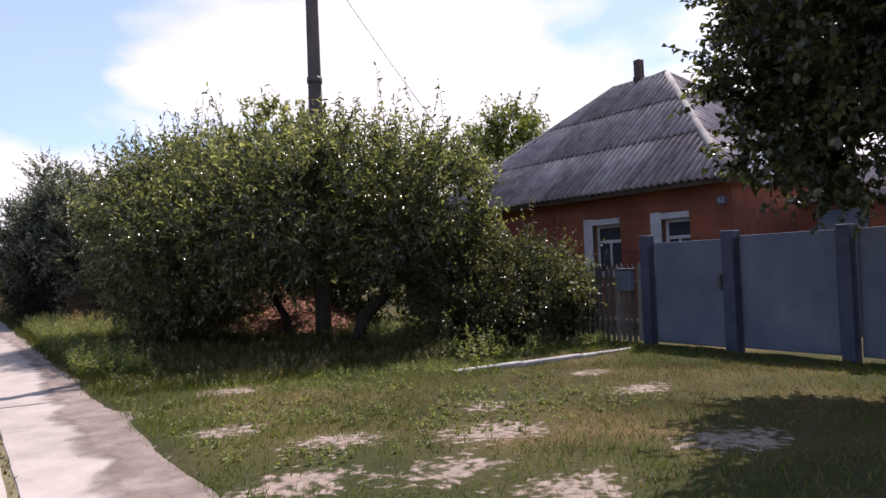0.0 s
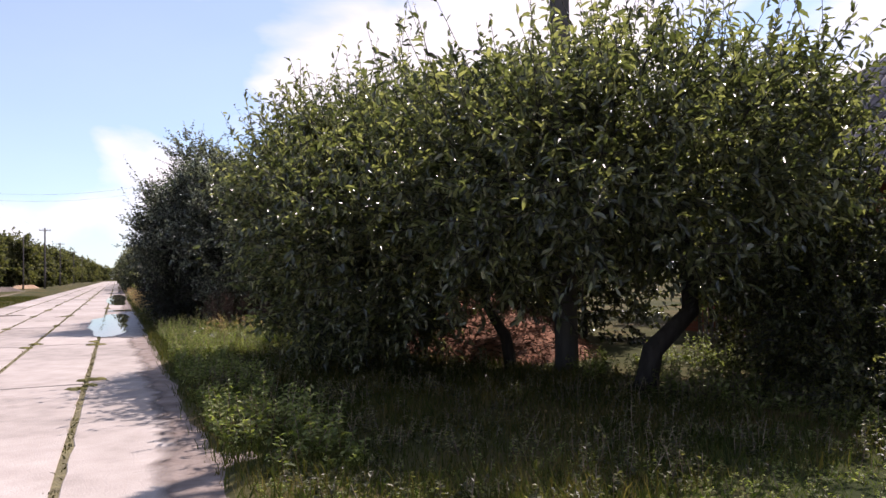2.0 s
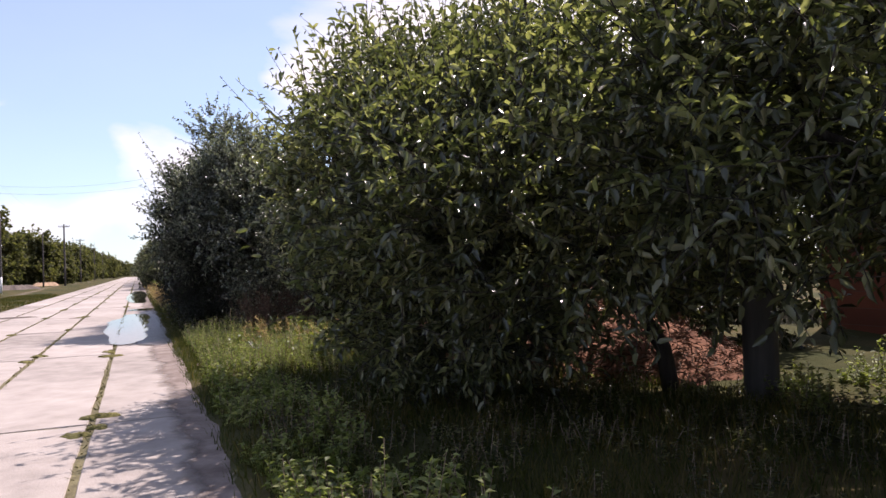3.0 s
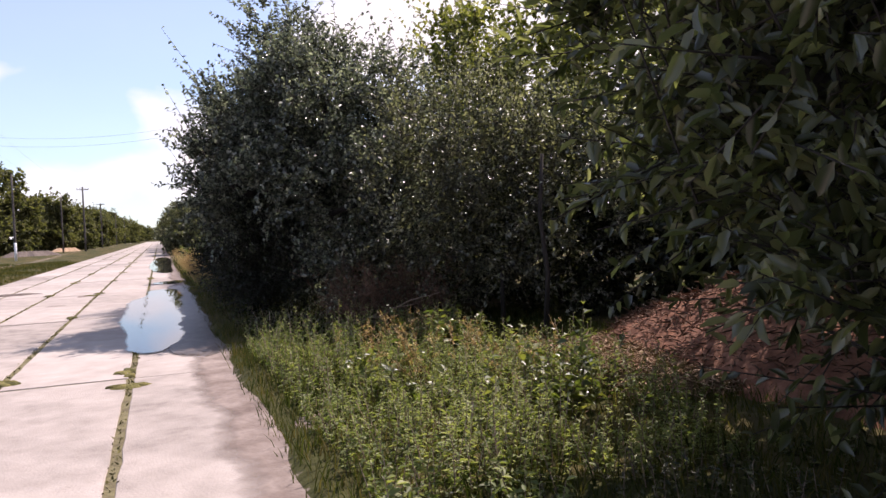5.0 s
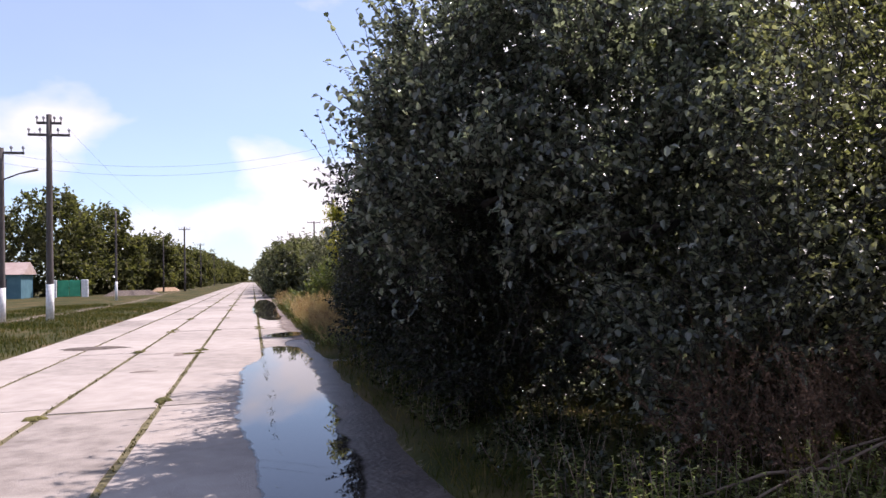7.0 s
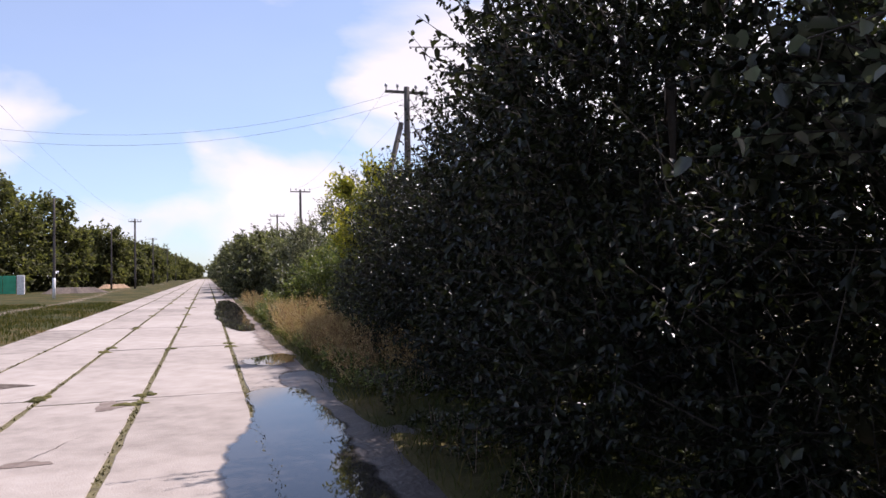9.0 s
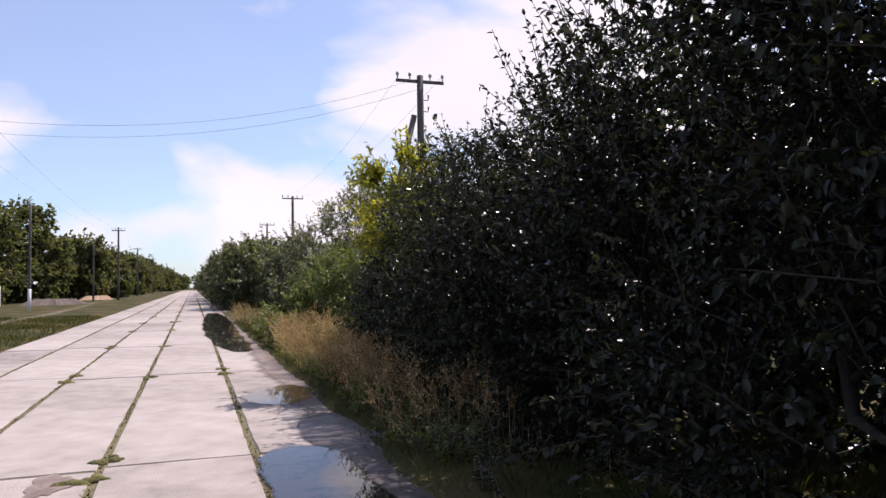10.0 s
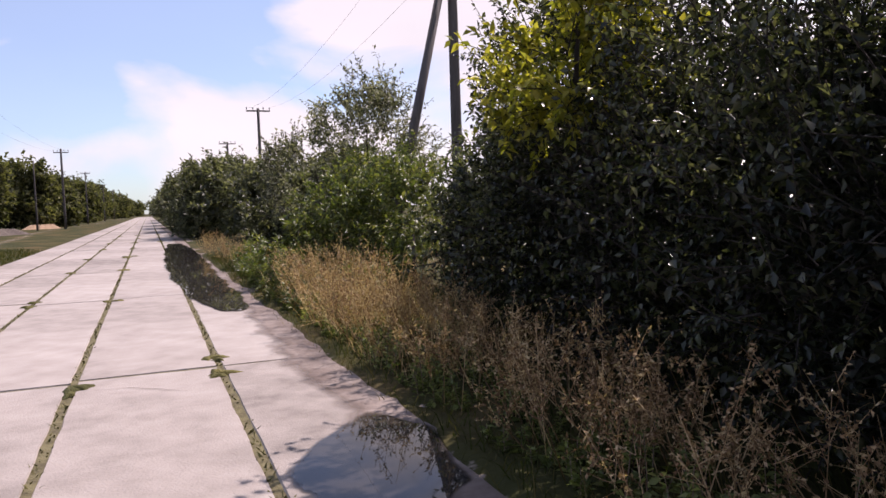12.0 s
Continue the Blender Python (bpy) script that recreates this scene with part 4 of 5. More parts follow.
# ---- heap, litter ----
hy, hx = np.meshgrid(np.linspace(-1, 1, 60), np.linspace(-1, 1, 40), indexing="ij")
rr = np.sqrt(hx ** 2 + hy ** 2)
hX, hY = 6.2 + hx * 1.8, 16.05 + hy * 4.0
hZ = 0.98 * np.clip(1 - rr ** 1.6, 0, 1) * (1 + 0.25 * smooth_noise(hX, hY, 2.2)) + 0.06 * smooth_noise(hX, hY, 7) * (rr < 0.97) - 0.03
hi = np.arange(hX.size).reshape(hX.shape)
h_q = np.stack([hi[:-1, :-1], hi[:-1, 1:], hi[1:, 1:], hi[1:, :-1]], -1).reshape(-1, 4)
heap = link("clay_mound", mesh_np("clay_mound", np.stack([hX, hY, hZ], -1).reshape(-1, 3), h_q, True), M_CLAY)
tagged(heap, "long heap of rusty orange clay and litter", "heap")

# ---- trees and shrubs of the verge ----
tree("cherry_tree", (6.46, 11.37, 0), "spreading cherry tree with a leaning dark trunk", "tree",
     [([(6.46, 11.37, -0.05), (6.6, 11.35, 0.5), (7.05, 11.2, 0.95), (7.2, 11.4, 1.8)], 0.15)],
     [(7.0, 10.9, 2.6, 1.8, 1.7, 1.3), (5.7, 10.5, 2.6, 1.6, 1.5, 1.2), (8.0, 11.7, 2.5, 1.5, 1.7, 1.4), (6.8, 11.3, 3.25, 1.6, 1.5, 0.85), (5.0, 11.4, 2.45, 1.4, 1.5, 1.1), (8.3, 10.6, 1.8, 0.9, 1.0, 0.8)],
     2700, 16, 0.095, 0.38, 0.5, L_CHERRY, "cherry trees", spike=0.06, fine=True)
tree("cherry_tree", (6.15, 13.95, 0), "spreading cherry tree with low dark branches", "tree",
     [([(6.15, 13.95, -0.05), (6.05, 13.95, 0.5), (5.75, 14.0, 1.0), (5.7, 13.9, 1.9)], 0.1)],
     [(5.6, 13.9, 2.6, 1.8, 1.7, 1.4), (4.2, 13.4, 2.3, 1.45, 1.6, 1.3), (7.2, 14.3, 2.6, 1.6, 1.6, 1.4), (5.7, 13.8, 3.3, 1.7, 1.7, 0.85), (3.8, 14.4, 2.2, 1.1, 1.4, 1.3), (3.9, 14.3, 1.1, 1.0, 1.2, 0.75)],
     2800, 16, 0.095, 0.38, 0.5, L_CHERRY, "cherry trees", spike=0.06, fine=True)
tree("cherry_tree", (5.0, 16.6, 0), "broad cherry tree overhanging the grassy verge", "tree",
     [([(5.0, 16.6, -0.05), (4.9, 16.5, 0.6), (4.5, 16.4, 1.1), (4.3, 16.3, 1.9)], 0.12)],
     [(4.7, 16.3, 2.7, 1.8, 1.7, 1.5), (3.8, 16.2, 2.5, 1.2, 1.4, 1.45), (5.7, 17.2, 2.9, 1.6, 1.6, 1.6), (4.5, 16.2, 3.5, 1.5, 1.5, 0.85), (3.3, 16.9, 2.3, 0.8, 0.85, 1.0), (3.7, 15.6, 1.1, 0.9, 1.3, 0.75), (4.6, 15.2, 1.0, 1.2, 1.2, 0.8), (7.3, 19.2, 3.1, 1.5, 1.7, 1.0), (6.0, 18.6, 2.9, 1.3, 1.2, 1.0), (3.6, 17.5, 2.6, 0.6, 0.7, 0.7)],
     4500, 16, 0.088, 0.4, 0.5, L_CHERRY, "cherry trees", spike=0.06, fine=True)
tree("fence_shrub", (8.4, 8.7, 0), "rambling green shrub growing through the picket fence", "shrub",
     [([(8.4, 8.7, -0.05), (8.4, 8.7, 0.8)], 0.03), ([(8.1, 9.8, -0.05), (8.0, 9.9, 0.8)], 0.03)],
     [(8.4, 8.6, 1.0, 0.9, 1.0, 0.95), (7.8, 9.8, 0.95, 1.0, 1.1, 0.95), (8.5, 10.8, 1.0, 1.0, 1.1, 1.0), (7.4, 8.9, 0.45, 0.8, 0.8, 0.55)],
     2600, 14, 0.055, 0.5, 0.3, L_FENCE, limbs=False)
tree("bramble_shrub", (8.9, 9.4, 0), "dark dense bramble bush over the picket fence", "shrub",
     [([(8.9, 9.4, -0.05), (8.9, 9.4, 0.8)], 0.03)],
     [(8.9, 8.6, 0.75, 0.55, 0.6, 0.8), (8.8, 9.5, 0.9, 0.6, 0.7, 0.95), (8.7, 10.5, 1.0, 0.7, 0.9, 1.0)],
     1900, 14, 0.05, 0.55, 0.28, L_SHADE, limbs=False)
tree("yard_tree", (18.8, 21.5, 0), "tall bright garden tree behind the house", "tree",
     [([(18.8, 21.5, 0), (18.8, 21.5, 3.3)], 0.15)],
     [(18.8, 21.5, 6.0, 1.2, 1.3, 1.6), (18.2, 22.4, 5.2, 1.3, 1.5, 1.5), (17.0, 21.5, 4.4, 1.3, 1.3, 1.3)], 800, 14, 0.15, 0.5, 0.6, L_BRIGHT)
tree("yard_tree", (14.5, 25.0, 0), "leafy garden tree behind the cherry trees", "tree",
     [([(14.5, 25, 0), (14.5, 25, 2.6)], 0.15)],
     [(14.5, 25, 3.4, 2.2, 2.2, 1.6), (12.0, 25.5, 3.0, 2.0, 2.0, 1.5), (17, 27, 4, 2.4, 2.4, 2)], 900, 14, 0.16, 0.5, 0.6, L_FAR)
tree("linden_tree", (7.9, 1.5, 0), "dark dense linden tree in front of the metal fence", "tree",
     [([(7.9, 1.5, -0.05), (7.95, 1.6, 1.5), (8.0, 1.8, 2.9)], 0.17)],
     [(8.1, 3.0, 3.95, 1.1, 1.05, 1.35), (7.8, 1.6, 4.1, 1.6, 1.5, 1.8), (8.5, 2.3, 5.7, 1.6, 1.5, 1.3), (7.8, 3.5, 3.0, 0.65, 0.6, 0.75), (7.6, 2.5, 2.75, 1.05, 0.95, 0.85), (8.35, 3.75, 4.7, 0.6, 0.5, 0.75), (6.5, 1.2, 3.9, 1.2, 1.2, 1.4), (7.3, 2.6, 3.8, 1.2, 1.2, 1.1)],
     4700, 15, 0.078, 0.75, 0.34, L_LINDEN, bunch=11)

# the big dark tree over the puddle, and its neighbours
tree("mulberry_tree", (3.3, 28.2, 0), "big dark leafy tree hanging over the puddle", "tree",
     [([(3.3, 28.2, -0.05), (3.25, 28.2, 0.9), (3.1, 28.1, 2.0)], 0.16)],
     [(2.9, 27.9, 4.7, 0.75, 0.8, 0.95), (3.6, 28.6, 4.6, 0.9, 1.0, 0.9), (3.1, 28.0, 3.7, 1.2, 1.3, 1.0), (2.1, 27.5, 3.45, 0.75, 0.9, 0.7), (1.75, 27.3, 2.6, 0.5, 0.7, 0.55), (2.5, 27.2, 2.2, 1.1, 1.2, 0.9), (3.7, 26.6, 4.0, 0.9, 0.8, 1.0), (3.8, 26.5, 2.9, 1.2, 1.0, 1.1), (3.8, 25.8, 1.9, 1.0, 0.9, 1.1), (4.3, 27.0, 1.5, 1.3, 1.5, 1.3), (4.7, 26.6, 3.6, 0.7, 0.7, 0.9)],
     5000, 15, 0.062, 0.68, 0.4, L_DARK, spike=0.05, fine=True)
# same kind as the first mulberry, its shaded side put into darker leaves
tree("mulberry_tree", (3.9, 32.4, 0), "roadside tree with a dense crown, leaves coloured dark for shade", "tree",
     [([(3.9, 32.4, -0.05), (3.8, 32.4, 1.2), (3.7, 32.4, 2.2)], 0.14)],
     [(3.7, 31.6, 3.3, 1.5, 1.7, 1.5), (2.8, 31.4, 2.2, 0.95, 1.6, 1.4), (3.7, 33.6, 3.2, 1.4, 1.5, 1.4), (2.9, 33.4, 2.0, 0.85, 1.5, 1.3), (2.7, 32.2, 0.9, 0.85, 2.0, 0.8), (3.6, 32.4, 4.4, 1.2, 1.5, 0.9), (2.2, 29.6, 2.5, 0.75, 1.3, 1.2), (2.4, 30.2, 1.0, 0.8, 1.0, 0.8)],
     4600, 17, 0.05, 0.62, 0.36, L_DEEP_SHADE, spike=0.1, fine=True, bunch=8)
# understory shrub, its shade carried by the leaf colour
tree("hedge_shrub", (2.75, 28.6, 0), "low shrub under the roadside tree, leaves coloured dark for shade", "shrub",
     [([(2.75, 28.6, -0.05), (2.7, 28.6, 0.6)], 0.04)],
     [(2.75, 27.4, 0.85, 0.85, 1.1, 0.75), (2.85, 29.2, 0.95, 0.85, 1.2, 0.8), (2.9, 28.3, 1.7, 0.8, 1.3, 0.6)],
     2400, 15, 0.045, 0.6, 0.3, L_DEEP_SHADE, "hedge shrubs", limbs=False, spike=0.1)
for tx, ty, top in ((8.7, 33.8, 7.9), (8.9, 32.2, 7.6), (9.8, 30.4, 8.2), (10.4, 28.4, 8.4), (10.7, 26.6, 8.2), (11.2, 24.4, 7.6)):
    tree("poplar", (tx, ty, 0), "tall bright green poplar behind the roadside trees", "tree",
         [([(tx, ty, 0), (tx, ty, top * 0.35), (tx, ty, top * 0.6)], 0.08)],
         [(tx, ty, top * 0.8, 0.75, 0.75, top * 0.2), (tx + 0.2, ty - 0.3, top * 0.55, 1.05, 1.0, top * 0.24), (tx - 0.4, ty - 0.4, top * 0.33, 1.1, 1.1, top * 0.22)],
         680, 14, 0.12, 0.7, 0.5, L_POPLAR, "poplars behind the hedge", spike=0.1, bunch=7)
tree("grey_shrub", (4.8, 24.2, 0), "tangled greyish shrub with dry twigs", "shrub",
     [([(4.6, 24.2, 0), (4.5, 24.2, 0.9)], 0.04), ([(5.4, 23.8, 0), (5.4, 23.8, 0.9)], 0.04)],
     [(4.6, 24.5, 1.7, 1.0, 0.8, 1.4), (5.5, 24.0, 1.8, 0.9, 0.8, 1.4), (5.2, 24.6, 2.9, 1.2, 0.9, 0.9), (6.6, 23.7, 1.9, 1.0, 0.8, 1.6), (3.9, 25.0, 0.9, 0.8, 0.6, 0.8)],
     2500, 14, 0.055, 0.6, 0.38, L_GREYISH, limbs=False, spike=0.12, bunch=7)
sap = thing("dead_sapling", (4.85, 19.9, 0), "thin bare dead sapling standing in the shrubs", "sapling")
tube("stem", [(0, 0, -0.05), (0.05, 0, 0.7), (0, 0.05, 1.4), (0.03, 0, 2.1)], [0.035, 0.03, 0.026, 0.02], M_BARK, sap, 8)
# added backing closes bright gaps, first two raised to shade the heap
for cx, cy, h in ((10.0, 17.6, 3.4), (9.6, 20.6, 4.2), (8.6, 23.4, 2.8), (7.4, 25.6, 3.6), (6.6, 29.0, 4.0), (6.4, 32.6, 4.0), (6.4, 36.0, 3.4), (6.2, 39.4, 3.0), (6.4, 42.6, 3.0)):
    tree("thicket_shrub", (cx, cy, 0), "dense backing shrub in the thicket, leaves coloured dark for shade", "shrub",
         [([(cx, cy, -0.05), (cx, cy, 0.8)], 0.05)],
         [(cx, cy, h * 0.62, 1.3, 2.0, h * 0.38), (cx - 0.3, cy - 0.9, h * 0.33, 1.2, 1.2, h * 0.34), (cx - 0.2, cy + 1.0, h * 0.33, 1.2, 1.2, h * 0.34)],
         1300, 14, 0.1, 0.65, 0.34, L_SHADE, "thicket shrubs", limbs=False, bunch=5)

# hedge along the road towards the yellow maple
# leaf colours of these shrubs hold the shade of the hedge face
for k, (cx, cy, top, g) in enumerate([(3.6, 35.4, 3.9, L_DEEP_SHADE), (3.5, 37.5, 3.4, L_DEEP_SHADE), (3.6, 39.5, 3.35, L_SHADE), (4.0, 41.4, 3.1, L_DEEP_SHADE)]):
    tree("hedge_shrub", (cx, cy, 0), "dense roadside hedge shrub, leaves coloured dark for shade", "shrub",
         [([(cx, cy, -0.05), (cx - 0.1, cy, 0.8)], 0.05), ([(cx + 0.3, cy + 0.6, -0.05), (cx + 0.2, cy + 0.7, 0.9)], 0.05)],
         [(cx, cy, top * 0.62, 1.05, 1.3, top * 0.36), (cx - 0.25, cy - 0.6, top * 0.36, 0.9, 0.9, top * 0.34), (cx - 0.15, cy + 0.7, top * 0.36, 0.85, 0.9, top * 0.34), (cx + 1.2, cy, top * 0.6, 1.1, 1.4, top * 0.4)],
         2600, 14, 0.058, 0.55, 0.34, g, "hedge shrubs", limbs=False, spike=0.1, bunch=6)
tree("yellow_maple", (3.3, 41.2, 0), "young maple with yellow-green crown in the hedge", "tree",
     [([(3.3, 41.2, -0.05), (3.2, 41.2, 1.2), (3.0, 41.1, 2.4)], 0.06)],
     [(2.95, 41.0, 3.05, 0.5, 0.55, 0.6), (3.1, 41.4, 2.5, 0.55, 0.6, 0.65)], 420, 14, 0.08, 0.5, 0.3, L_YELLOW)
tree("hedge_shrub", (4.2, 43.2, 0), "dense roadside hedge shrub, leaves coloured dark for shade", "shrub",
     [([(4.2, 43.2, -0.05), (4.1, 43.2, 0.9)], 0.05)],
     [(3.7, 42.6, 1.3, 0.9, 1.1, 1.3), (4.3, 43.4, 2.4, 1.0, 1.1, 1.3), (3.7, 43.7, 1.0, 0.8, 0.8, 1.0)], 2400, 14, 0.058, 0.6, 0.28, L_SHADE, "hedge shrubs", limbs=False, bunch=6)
tree("elm_shrub", (4.6, 51.0, 0), "light green young elm growth beside the pole", "shrub",
     [([(4.6, 51, 0), (4.6, 51, 1.2)], 0.05), ([(4.2, 48.5, 0), (4.2, 48.5, 1.0)], 0.05)],
     [(4.6, 48.8, 1.4, 1.1, 1.3, 0.9), (3.5, 51.0, 1.2, 1.0, 1.4, 0.8), (4.8, 51.5, 1.6, 1.3, 1.5, 1.1), (2.7, 50.6, 0.6, 0.7, 0.9, 0.6), (5.6, 47.2, 1.6, 1.0, 1.2, 1.2), (5.4, 45.6, 1.2, 0.9, 0.9, 1.0)],
     2300, 14, 0.085, 0.5, 0.34, L_BRIGHT, limbs=False)
tree("wild_pear", (6.8, 60.5, 0), "sparse grey-green wild pear behind the shrubs", "tree",
     [([(6.8, 60.5, 0), (6.8, 60.5, 1.8)], 0.1)],
     [(6.6, 59.5, 4.0, 1.6, 1.8, 1.6), (8.0, 62.0, 3.6, 1.8, 2.0, 1.6), (5.4, 62.0, 2.6, 1.8, 2.0, 1.6)], 1500, 14, 0.1, 0.5, 0.45, L_GREYISH)
for cx, cy, rx, ry, h in ((3.8, 84, 2.2, 4, 4.6), (5.5, 92, 2.6, 5, 5.2), (3.6, 101, 2.4, 5, 5.0), (6.5, 76, 2.2, 4, 4.2), (8.0, 69, 2.2, 4, 4.0), (3.5, 116, 2.5, 6, 5.0), (4, 135, 3, 8, 5.5), (4.5, 165, 3, 12, 6.0), (5, 210, 3.5, 20, 6.5)):
    tree("roadside_bush", (cx, cy, 0), "far grey-green olive bush beside the road", "shrub",
         [([(cx, cy, -0.05), (cx, cy, 1.2)], 0.08)],
         [(cx, cy, h * 0.55, rx, ry, h * 0.42), (cx - rx * 0.3, cy - ry * 0.5, h * 0.36, rx * 0.8, ry * 0.7, h * 0.36), (cx + rx * 0.4, cy + ry * 0.4, h * 0.5, rx, ry * 0.8, h * 0.4)],
         1300, 14, 0.17 + cy * 0.0008, 0.45, 0.6, L_OLIVE, "far roadside bushes", limbs=False)
# the far side of the road
for cx, cy, r, h in ((-23.5, 120, 5.0, 13.0), (-19.2, 129, 3.4, 11.5), (-15.5, 148, 3.0, 9.0), (-13.5, 160, 2.6, 7.0), (-36, 118, 5, 10), (-17, 172, 3.4, 7), (-14, 205, 3.6, 8.5), (-15.5, 245, 5, 10), (-17, 290, 6, 11), (-14, 350, 7, 10), (-18, 430, 9, 12), (-45, 140, 6, 11), (-12, 540, 9, 11), (12, 480, 9, 11), (10, 300, 6, 8)):
    tree("far_tree", (cx, cy, 0), "round leafy tree on the far side of the road", "tree",
         [([(cx, cy, -0.05), (cx, cy, h * 0.35)], 0.18)],
         [(cx, cy, h * 0.66, r, r, h * 0.33), (cx - r * 0.6, cy - r * 0.4, h * 0.42, r * 0.8, r * 0.8, h * 0.36), (cx + r * 0.6, cy + r * 0.3, h * 0.38, r * 0.7, r * 0.8, h * 0.3), (cx + 0.2 * r, cy - r * 0.6, h * 0.22, r * 0.9, r * 0.6, h * 0.22)],
         1300, 10, 0.36 + cy * 0.0007, 0.65, 0.9, L_FAR, "far trees", limbs=False, floor=0.3, inner=0.45, bunch=5)

# far yard: green gate and a hut
fg = thing("green_gate", (-16.9, 95.5, 0), "bright green double gate between white pillars", "gate")
for s in (-1, 1):
    part("leaf", box_bm(s * 0.52 - 0.5, s * 0.52 + 0.5, -0.03, 0.03, 0.08, 1.65, 0.02), M_GREEN, fg)
    part("rail", box_bm(s * 0.52 - 0.46, s * 0.52 + 0.46, -0.06, -0.03, 0.8, 0.9), M_GREEN, fg)
    part("pillar", box_bm(s * 1.4 - 0.3, s * 1.4 + 0.3, -0.12, 0.12, -0.1, 1.7, 0.03), M_WHITEWASH, fg)
hut = thing("far_hut", (-23.0, 96.5, 0), "small teal hut with a pale faded roof", "hut")
part("wall", box_bm(-2.6, 2.2, -2.0, 2.0, 0, 2.3), M_TEAL, hut)
hb = bmesh.new()
hv = [hb.verts.new(c) for c in ((-2.9, -2.3, 2.3), (2.5, -2.3, 2.3), (2.5, 2.3, 2.3), (-2.9, 2.3, 2.3), (-2.9, 0, 3.5), (2.5, 0, 3.5))]
for f in ((0, 1, 5, 4), (2, 3, 4, 5), (0, 4, 3), (1, 2, 5), (3, 2, 1, 0)):
    hb.faces.new([hv[i] for i in f])
part("roof", hb, M_PINKROOF, hut)
for wx in (-1.7, 0.2):
    part("window", box_bm(wx, wx + 0.8, -2.05, -2.0, 1.0, 1.9, 0.02), M_GLASS, hut)
blob("earth_mound", -13.5, 112, 3.0, 4.0, 0.0, M_DIRT, "low brown earth mound on the verge", "mound", 1.3, 0.5)
blob("earth_mound", -13.0, 145, 2.0, 6.0, 0.0, M_STRAW, "low dry earth mound on the verge", "mound", 2.3, 0.5)

# ---- grass, weeds, litter ----


def scatter(n, x0, x1, y0, y1, keep):
    x, y = rng.uniform(x0 * K, x1 * K, n), rng.uniform(y0 * K, y1 * K, n)
    k = rng.random(n) < keep(x, y)
    return x[k], y[k]


def verge_keep(x, y):
    return np.clip(1.15 - bare_at(x, y) * 1.7, 0.03, 1) * np.clip((x - 1.2 - 0.07 * smooth_noise(x * 0, y, 2.3)) / 0.14, 0, 1) * (0.55 + 0.45 * smooth_noise(x, y, 1.7))


def dryness(x, y):
    """Where the lawn is scorched: between the bare patches, away from the road and the fence."""
    return np.clip(1.4 * np.exp(-(((x - 5.2) / 2.4) ** 2 + ((y - 3.7) / 2.1) ** 2)) + 0.4 * smooth_noise(x, y, 1.9, 3.0), 0, 1)


x, y = scatter(150000, 1.3, 9.4, 0.3, 9.2, lambda x, y: verge_keep(x, y) * (1 - 0.85 * dryness(x, y)))
tagged(blades(x, y, ground_z(x, y) - 0.01, rng.uniform(0.02, 0.085, len(x)), rng.uniform(0.004, 0.008, len(x)), 1.1, "short_grass", L_LAWN), "short green grass in front of the yard", "grass", kind="stuff")
x, y = scatter(90000, 1.6, 9.4, 0.3, 8.0, lambda x, y: verge_keep(x, y) * dryness(x, y))
tagged(blades(x, y, ground_z(x, y) - 0.01, rng.uniform(0.015, 0.06, len(x)), rng.uniform(0.004, 0.007, len(x)), 1.5, "scorched_grass", L_SCORCHED), "short scorched brown grass in front of the yard", "grass", kind="stuff")
x, y = scatter(110000, 1.4, 6.5, 8.0, 25.5, verge_keep)
tagged(blades(x, y, ground_z(x, y) - 0.01, rng.uniform(0.04, 0.17, len(x)), rng.uniform(0.004, 0.011, len(x)), 0.6, "verge_grass", L_GRASS), "green uncut grass on the verge", "grass", kind="stuff")
x, y = scatter(52000, 1.4, 4.6, 25.0, 62.0, verge_keep)
tagged(blades(x, y, ground_z(x, y) - 0.01, rng.uniform(0.03, 0.22, len(x)) * (1 + 0.5 * smooth_noise(x, y, 1.4)), rng.uniform(0.004, 0.009, len(x)), 1.0, "verge_grass", L_GRASS), "uncut grass at the foot of the hedge", "grass", kind="stuff")
x, y = scatter(70000, -13, -4.75, 26, 75, lambda x, y: np.clip(1.1 - bare_at(x, y) * 2, 0.02, 1) * (0.5 + 0.5 * smooth_noise(x, y, 0.8)))
tagged(blades(x, y, ground_z(x, y) - 0.01, rng.uniform(0.05, 0.16, len(x)), rng.uniform(0.012, 0.025, len(x)), 0.6, "far_verge_grass", L_GRASS), "short grass on the far verge", "grass", kind="stuff")


